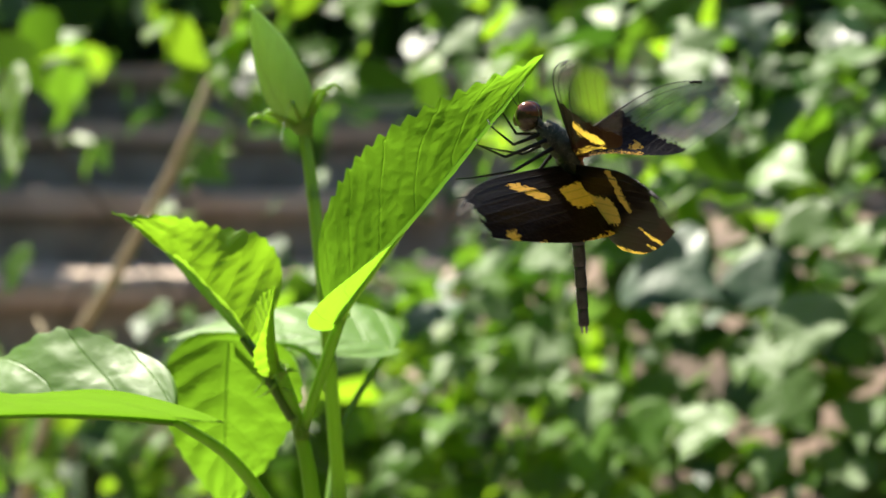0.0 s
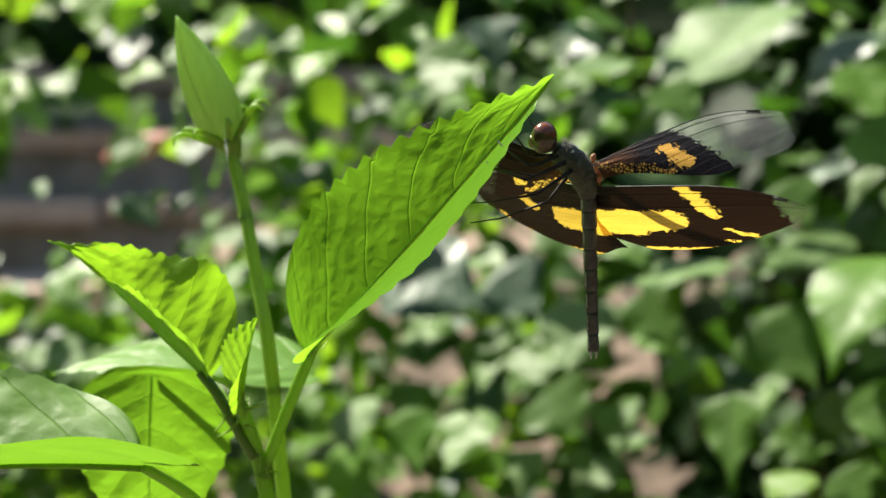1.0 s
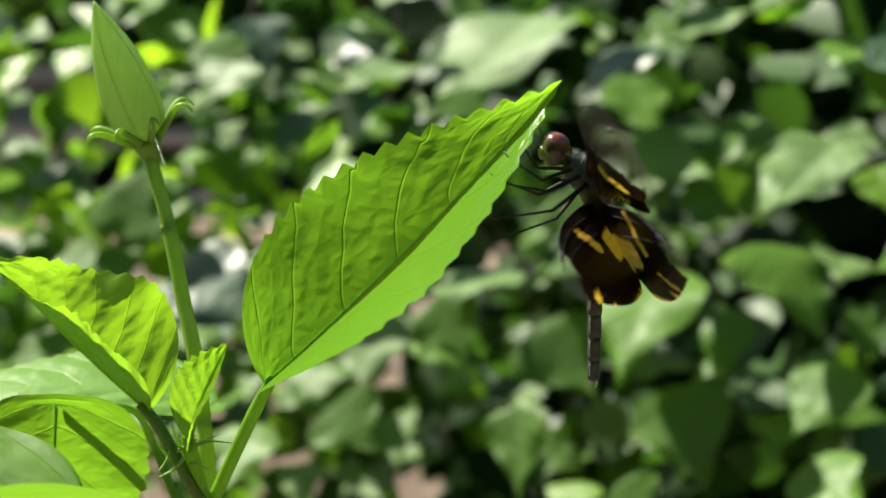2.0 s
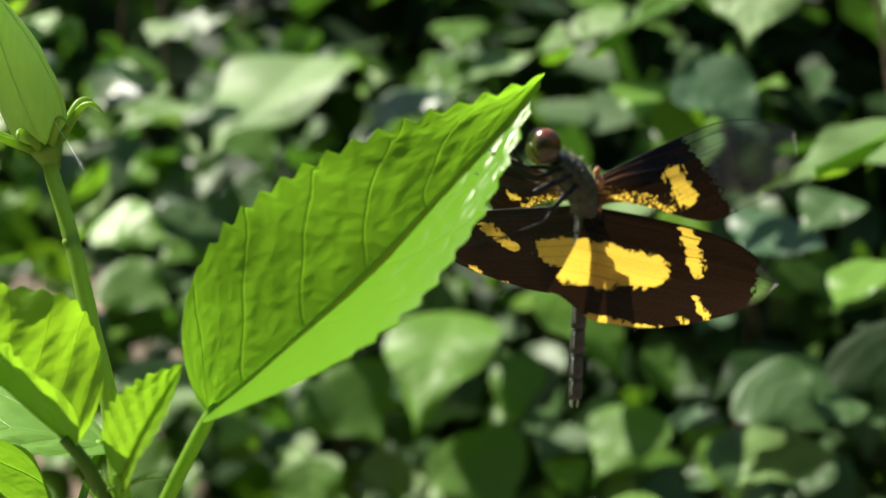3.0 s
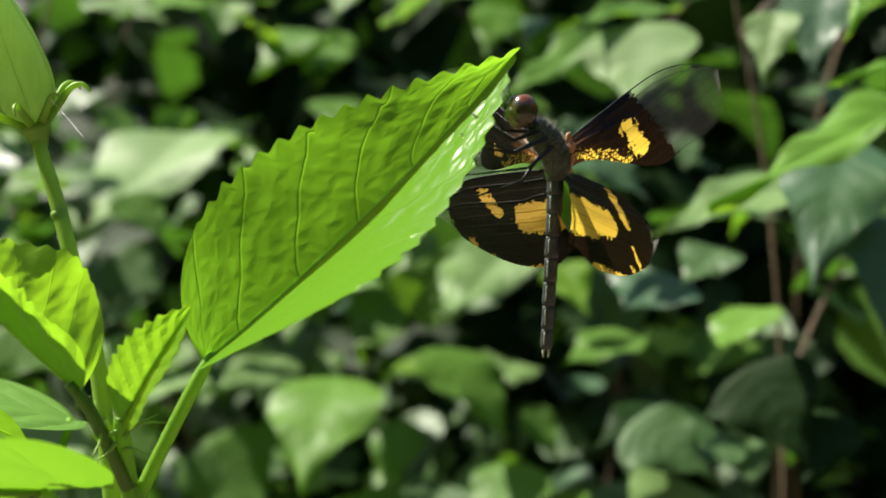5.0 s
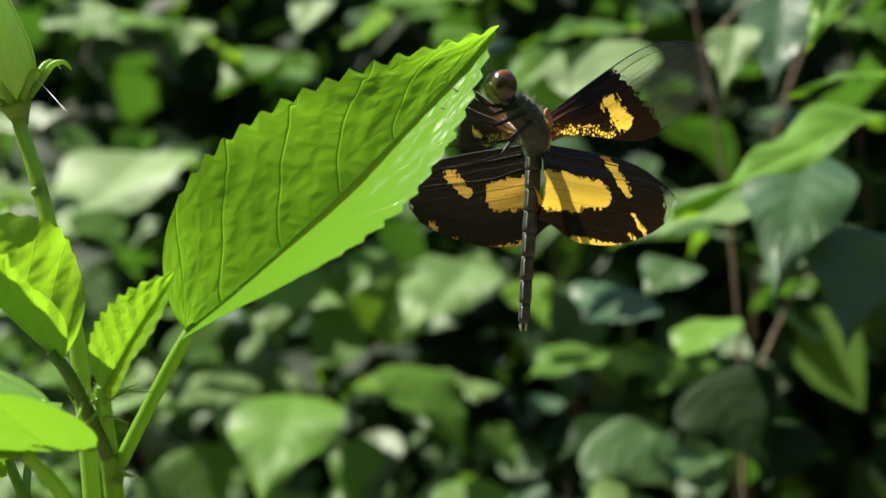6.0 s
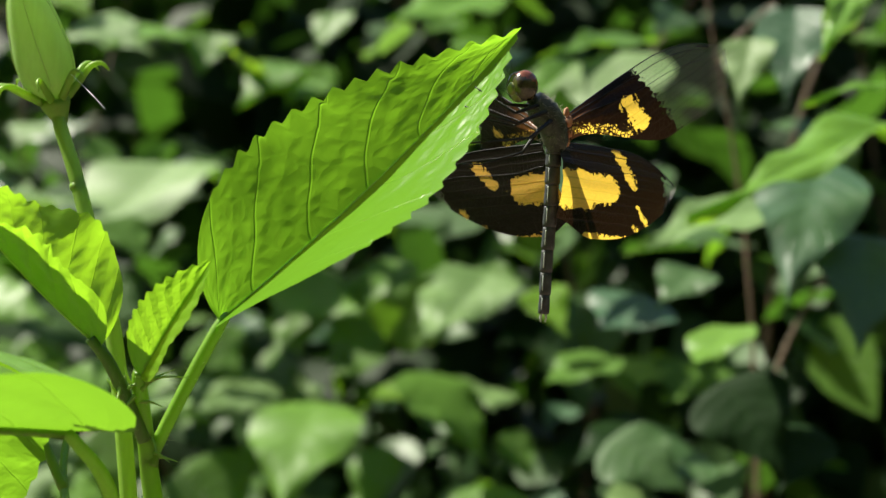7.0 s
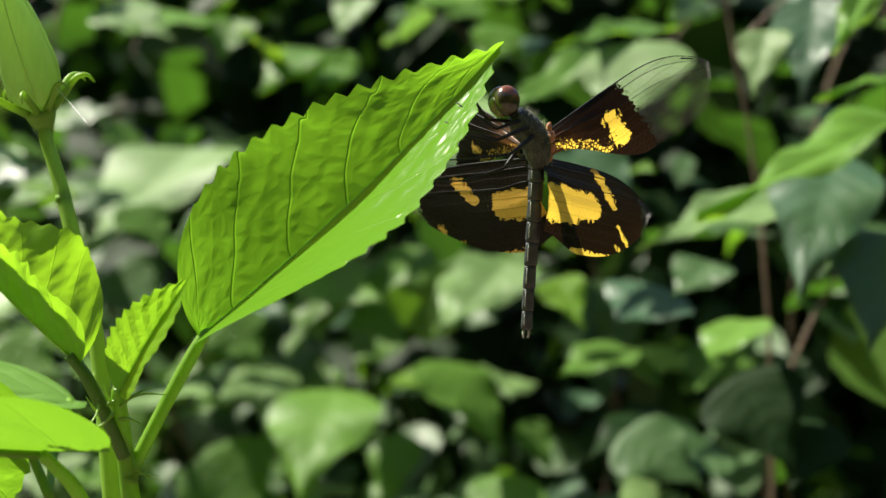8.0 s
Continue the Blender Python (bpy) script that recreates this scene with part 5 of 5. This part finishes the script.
def build_pink_flower():
    flower = thing("pink_flower", "closed drooping pink flower on a thin stalk", "flower", (-0.40, 0.85, 0.0))
    at = Vector((-0.40, 0.85, 0.0))
    base, tip = Vector((-0.357, 0.83, 0.652)) - at, Vector((-0.411, 0.83, 0.635)) - at
    for k in range(5):
        q = 2 * math.pi * k / 5
        m = basis(base, tip - base, (0, -1, 0))
        pts = [m @ Vector((r * math.cos(q + h * 30), h, r * math.sin(q + h * 30))) for r, h in ((0.002, 0.0), (0.0042, 0.013), (0.0056, 0.029), (0.0048, 0.045), (0.0016, 0.056))]
        bm = bmesh.new()
        tube(bm, spline(pts, 5), lambda t: 0.0036 * math.sin(math.pi * (0.12 + 0.8 * t)), 8, 0.5)
        part("petal", bm, PINK, flower)
    bm = bmesh.new()
    tube(bm, [base + Vector((0.008, 0, 0.003)), base + Vector((0.003, 0, 0.001)), base + (tip - base) * 0.2], (0.0022, 0.0036), 10)
    part("calyx", bm, SEPAL, flower)
    bm = bmesh.new()
    tube(bm, spline([Vector((0.10, 0.02, 0.0)), Vector((0.08, 0.01, 0.45)), Vector((0.045, 0, 0.66)), base + Vector((0.006, 0, 0.002))], 8), (0.003, 0.0012), 7)
    part("flower_stem", bm, STALK, flower)


def build_silk():
    """A loose thread of spider silk between the bud and the leaf."""
    silk = thing("spider_silk", "single fine thread of spider silk", "silk thread", w_(-0.26, 0.20, 0.43))
    at = w_(-0.26, 0.20, 0.43)
    for ends in (((-0.262, 0.245, 0.445), (-0.236, 0.180, 0.407), (-0.207, 0.114, 0.362)),):
        bm = bmesh.new()
        tube(bm, spline([w_(*p) - at for p in ends], 8), 0.00003, 4)
        part("thread", bm, SILK, silk)


build_dry_twig()
build_pink_flower()
build_silk()


# ---------------------------------------------------------------- what moves
def wing_pose(root, span, trail):
    x = Vector(span).normalized()
    y = -Vector(trail)
    y = (y - y.dot(x) * x).normalized()
    return Matrix.Translation(root) @ Matrix((x, y, x.cross(y))).transposed().to_4x4()


def motions():
    left_fore = (
        (0, (0.207, -0.900, 0.383), (0.829, -0.047, -0.558)),
        (0.1, (0.300, -0.860, 0.400), (0.800, 0.000, -0.600)),
        (0.13, (0.800, -0.300, 0.500), (0.500, 0.100, -0.860)),
        (0.17, (0.640, 0.660, 0.380), (0.450, 0.050, -0.900)),
        (0.2, (0.186, 0.903, 0.388), (0.768, 0.113, -0.631)),
        (0.65, (0.186, 0.903, 0.388), (0.768, 0.113, -0.631)),
        (0.85, (0.500, 0.780, 0.360), (0.750, -0.250, -0.600)),
        (1, (0.701, 0.630, 0.334), (0.690, -0.482, -0.540)),
        (1.2, (0.550, 0.780, 0.280), (0.700, -0.300, -0.650)),
        (1.5, (0.334, 0.917, 0.217), (0.700, -0.087, -0.709)),
        (1.65, (0.334, 0.917, 0.217), (0.700, -0.087, -0.709)),
        (1.7, (0.640, 0.660, 0.380), (0.450, 0.050, -0.900)),
        (1.73, (0.800, -0.300, 0.500), (0.500, 0.100, -0.860)),
        (1.77, (0.250, -0.860, 0.440), (0.750, -0.100, -0.650)),
        (1.8, (-0.215, -0.917, 0.337), (0.642, -0.393, -0.659)),
        (2.1, (-0.215, -0.917, 0.337), (0.642, -0.393, -0.659)),
        (2.13, (0.250, -0.860, 0.440), (0.750, -0.100, -0.650)),
        (2.17, (0.800, -0.300, 0.500), (0.500, 0.100, -0.860)),
        (2.2, (0.640, 0.660, 0.380), (0.450, 0.050, -0.900)),
        (2.25, (0.334, 0.917, 0.217), (0.700, -0.087, -0.709)),
        (2.8, (0.750, 0.580, 0.300), (0.500, -0.100, -0.860)),
        (3.3, (0.897, 0.118, 0.427), (0.429, 0.005, -0.903)),
        (3.5, (0.897, 0.118, 0.427), (0.429, 0.005, -0.903)),
        (3.75, (0.750, 0.440, 0.480), (0.550, 0.030, -0.830)),
        (4, (0.488, 0.719, 0.494), (0.668, 0.057, -0.742)),
        (4.15, (0.620, 0.570, 0.530), (0.610, 0.090, -0.790)),
        (4.5, (0.747, 0.376, 0.548), (0.548, 0.119, -0.828)),
        (5.2, (0.775, 0.320, 0.545), (0.540, 0.120, -0.830)),
        (6.3, (0.800, 0.210, 0.557), (0.560, 0.040, -0.826)),
        (6.5, (0.806, 0.202, 0.557), (0.564, 0.050, -0.826)),
        (7.2, (0.805, 0.205, 0.556), (0.540, 0.120, -0.828)),
        (8, (0.802, 0.218, 0.556), (0.516, 0.217, -0.829)),
    )
    left_hind = (
        (0, (0.614, -0.788, -0.060), (0.320, 0.320, -0.890)),
        (0.2, (0.430, -0.900, -0.080), (0.380, 0.260, -0.885)),
        (0.5, (0.430, -0.900, -0.080), (0.380, 0.260, -0.885)),
        (0.7, (0.430, -0.900, -0.080), (0.380, 0.260, -0.885)),
        (0.85, (0.700, -0.700, -0.100), (0.350, 0.450, -0.820)),
        (1, (0.868, -0.497, -0.003), (0.365, 0.640, -0.676)),
        (1.1, (0.985, 0.050, -0.150), (0.100, 0.400, -0.900)),
        (1.2, (0.800, 0.520, -0.280), (0.100, -0.100, -0.980)),
        (1.33, (0.450, 0.800, -0.400), (0.300, -0.450, -0.840)),
        (1.5, (0.270, 0.840, -0.470), (0.300, -0.440, -0.845)),
        (1.65, (0.270, 0.840, -0.470), (0.300, -0.440, -0.845)),
        (1.7, (0.612, 0.756, -0.233), (0.093, -0.362, -0.928)),
        (1.73, (0.980, -0.100, -0.150), (0.100, 0.100, -0.980)),
        (1.77, (0.466, -0.883, -0.053), (0.200, 0.160, -0.965)),
        (1.8, (0.100, -0.994, -0.040), (0.480, 0.090, -0.870)),
        (2, (0.100, -0.994, -0.040), (0.480, 0.090, -0.870)),
        (2.1, (0.100, -0.994, -0.040), (0.480, 0.090, -0.870)),
        (2.13, (0.466, -0.883, -0.053), (0.200, 0.160, -0.965)),
        (2.17, (0.980, -0.100, -0.150), (0.100, 0.100, -0.980)),
        (2.2, (0.612, 0.756, -0.233), (0.093, -0.362, -0.928)),
        (2.27, (0.270, 0.840, -0.470), (0.300, -0.440, -0.845)),
        (2.7, (0.700, 0.660, -0.250), (0.050, -0.200, -0.970)),
        (3.1, (0.950, 0.250, -0.150), (-0.100, 0.200, -0.970)),
        (3.3, (0.985, 0.100, -0.130), (-0.160, 0.400, -0.890)),
        (3.5, (0.972, 0.120, -0.190), (-0.190, 0.430, -0.880)),
        (3.7, (0.860, 0.420, -0.280), (-0.100, 0.000, -0.990)),
        (4, (0.500, 0.780, -0.390), (0.180, -0.480, -0.850)),
        (4.12, (0.650, 0.730, -0.220), (0.180, -0.400, -0.900)),
        (4.5, (0.736, 0.670, -0.101), (0.107, -0.262, -0.959)),
        (5, (0.706, 0.701, -0.101), (0.147, -0.284, -0.948)),
        (5.2, (0.779, 0.614, -0.124), (0.100, -0.317, -0.943)),
        (6.3, (0.856, 0.517, 0.008), (0.115, -0.176, -0.978)),
        (6.5, (0.784, 0.621, 0.003), (0.093, -0.113, -0.989)),
        (7, (0.809, 0.587, 0.039), (0.117, -0.095, -0.988)),
        (7.5, (0.786, 0.618, -0.016), (0.102, -0.154, -0.983)),
        (8, (0.758, 0.652, -0.018), (0.144, -0.195, -0.970)),
    )
    right_hind = (
        (0, (-0.179, -0.979, -0.095), (0.720, -0.060, -0.690)),
        (0.2, (0.025, -0.990, -0.140), (0.700, 0.110, -0.700)),
        (0.67, (0.025, -0.990, -0.140), (0.700, 0.110, -0.700)),
        (0.74, (0.800, -0.580, -0.150), (0.250, 0.150, -0.950)),
        (0.8, (0.930, 0.300, -0.200), (0.000, -0.200, -0.970)),
        (0.86, (0.350, 0.920, -0.150), (0.100, -0.100, -0.980)),
        (0.93, (-0.400, 0.910, 0.000), (0.330, 0.250, -0.900)),
        (1, (-0.745, 0.662, 0.082), (0.365, 0.507, -0.781)),
        (1.5, (-0.505, 0.860, 0.079), (0.449, 0.339, -0.826)),
        (1.63, (-0.505, 0.860, 0.079), (0.449, 0.339, -0.826)),
        (1.67, (0.350, 0.920, -0.150), (0.100, -0.100, -0.980)),
        (1.7, (0.930, 0.300, -0.200), (0.000, -0.200, -0.970)),
        (1.74, (0.800, -0.580, -0.150), (0.250, 0.150, -0.950)),
        (1.77, (-0.200, -0.972, -0.110), (0.580, -0.040, -0.800)),
        (2.1, (-0.200, -0.972, -0.110), (0.580, -0.040, -0.800)),
        (2.13, (0.800, -0.580, -0.150), (0.250, 0.150, -0.950)),
        (2.17, (0.930, 0.300, -0.200), (0.000, -0.200, -0.970)),
        (2.2, (0.350, 0.920, -0.150), (0.100, -0.100, -0.980)),
        (2.25, (-0.505, 0.860, 0.079), (0.449, 0.339, -0.826)),
        (3.3, (-0.500, 0.860, -0.080), (0.540, 0.230, -0.810)),
        (3.5, (-0.487, 0.870, -0.083), (0.544, 0.227, -0.808)),
        (4, (0.276, 0.951, -0.139), (0.266, -0.214, -0.940)),
        (4.5, (-0.243, 0.970, 0.025), (0.399, 0.123, -0.909)),
        (5, (-0.246, 0.969, -0.003), (0.334, 0.083, -0.939)),
        (5.2, (-0.287, 0.958, 0.006), (0.368, 0.116, -0.923)),
        (6.3, (-0.354, 0.934, -0.040), (0.278, 0.064, -0.958)),
        (6.5, (-0.351, 0.937, 0.003), (0.345, 0.132, -0.929)),
        (7, (-0.305, 0.952, 0.019), (0.347, 0.129, -0.929)),
        (7.5, (-0.347, 0.938, -0.016), (0.349, 0.113, -0.930)),
        (8, (-0.363, 0.932, -0.006), (0.336, 0.125, -0.933)),
    )
    right_fore = (
        (0, (0.333, 0.859, 0.389), (0.758, 0.001, -0.652)),
        (0.2, (0.353, 0.859, 0.372), (0.628, 0.077, -0.774)),
        (0.65, (0.353, 0.859, 0.372), (0.628, 0.077, -0.774)),
        (0.82, (-0.365, 0.874, 0.320), (0.399, 0.458, -0.794)),
        (1, (-0.881, 0.375, 0.288), (-0.031, 0.562, -0.826)),
        (1.3, (-0.720, 0.640, 0.260), (0.200, 0.550, -0.800)),
        (1.63, (-0.720, 0.640, 0.260), (0.200, 0.550, -0.800)),
        (1.67, (0.330, 0.880, 0.330), (0.400, 0.000, -0.900)),
        (1.7, (0.900, 0.250, 0.350), (0.300, -0.100, -0.950)),
        (1.74, (0.750, -0.600, 0.300), (0.500, 0.100, -0.850)),
        (1.77, (-0.030, -0.954, 0.298), (0.664, -0.242, -0.708)),
        (2.1, (-0.030, -0.954, 0.298), (0.664, -0.242, -0.708)),
        (2.13, (0.750, -0.600, 0.300), (0.500, 0.100, -0.850)),
        (2.17, (0.900, 0.250, 0.350), (0.300, -0.100, -0.950)),
        (2.2, (0.330, 0.880, 0.330), (0.400, 0.000, -0.900)),
        (2.25, (-0.720, 0.640, 0.260), (0.200, 0.550, -0.800)),
        (3.3, (-0.570, 0.760, 0.300), (0.380, 0.566, -0.732)),
        (3.5, (-0.568, 0.767, 0.299), (0.380, 0.566, -0.732)),
        (4.5, (-0.249, 0.804, 0.539), (0.062, 0.569, -0.820)),
        (6.5, (-0.347, 0.810, 0.472), (0.268, 0.568, -0.778)),
        (8, (-0.390, 0.805, 0.448), (0.124, 0.528, -0.840)),
    )
    for name, root, rows in (("left_fore", FORE_ROOT_L, left_fore), ("left_hind", HIND_ROOT_L, left_hind), ("right_fore", FORE_ROOT_R, right_fore), ("right_hind", HIND_ROOT_R, right_hind)):
        walk(wings[name], [(t, wing_pose(root, span, trail)) for t, span, trail in rows])


motions()
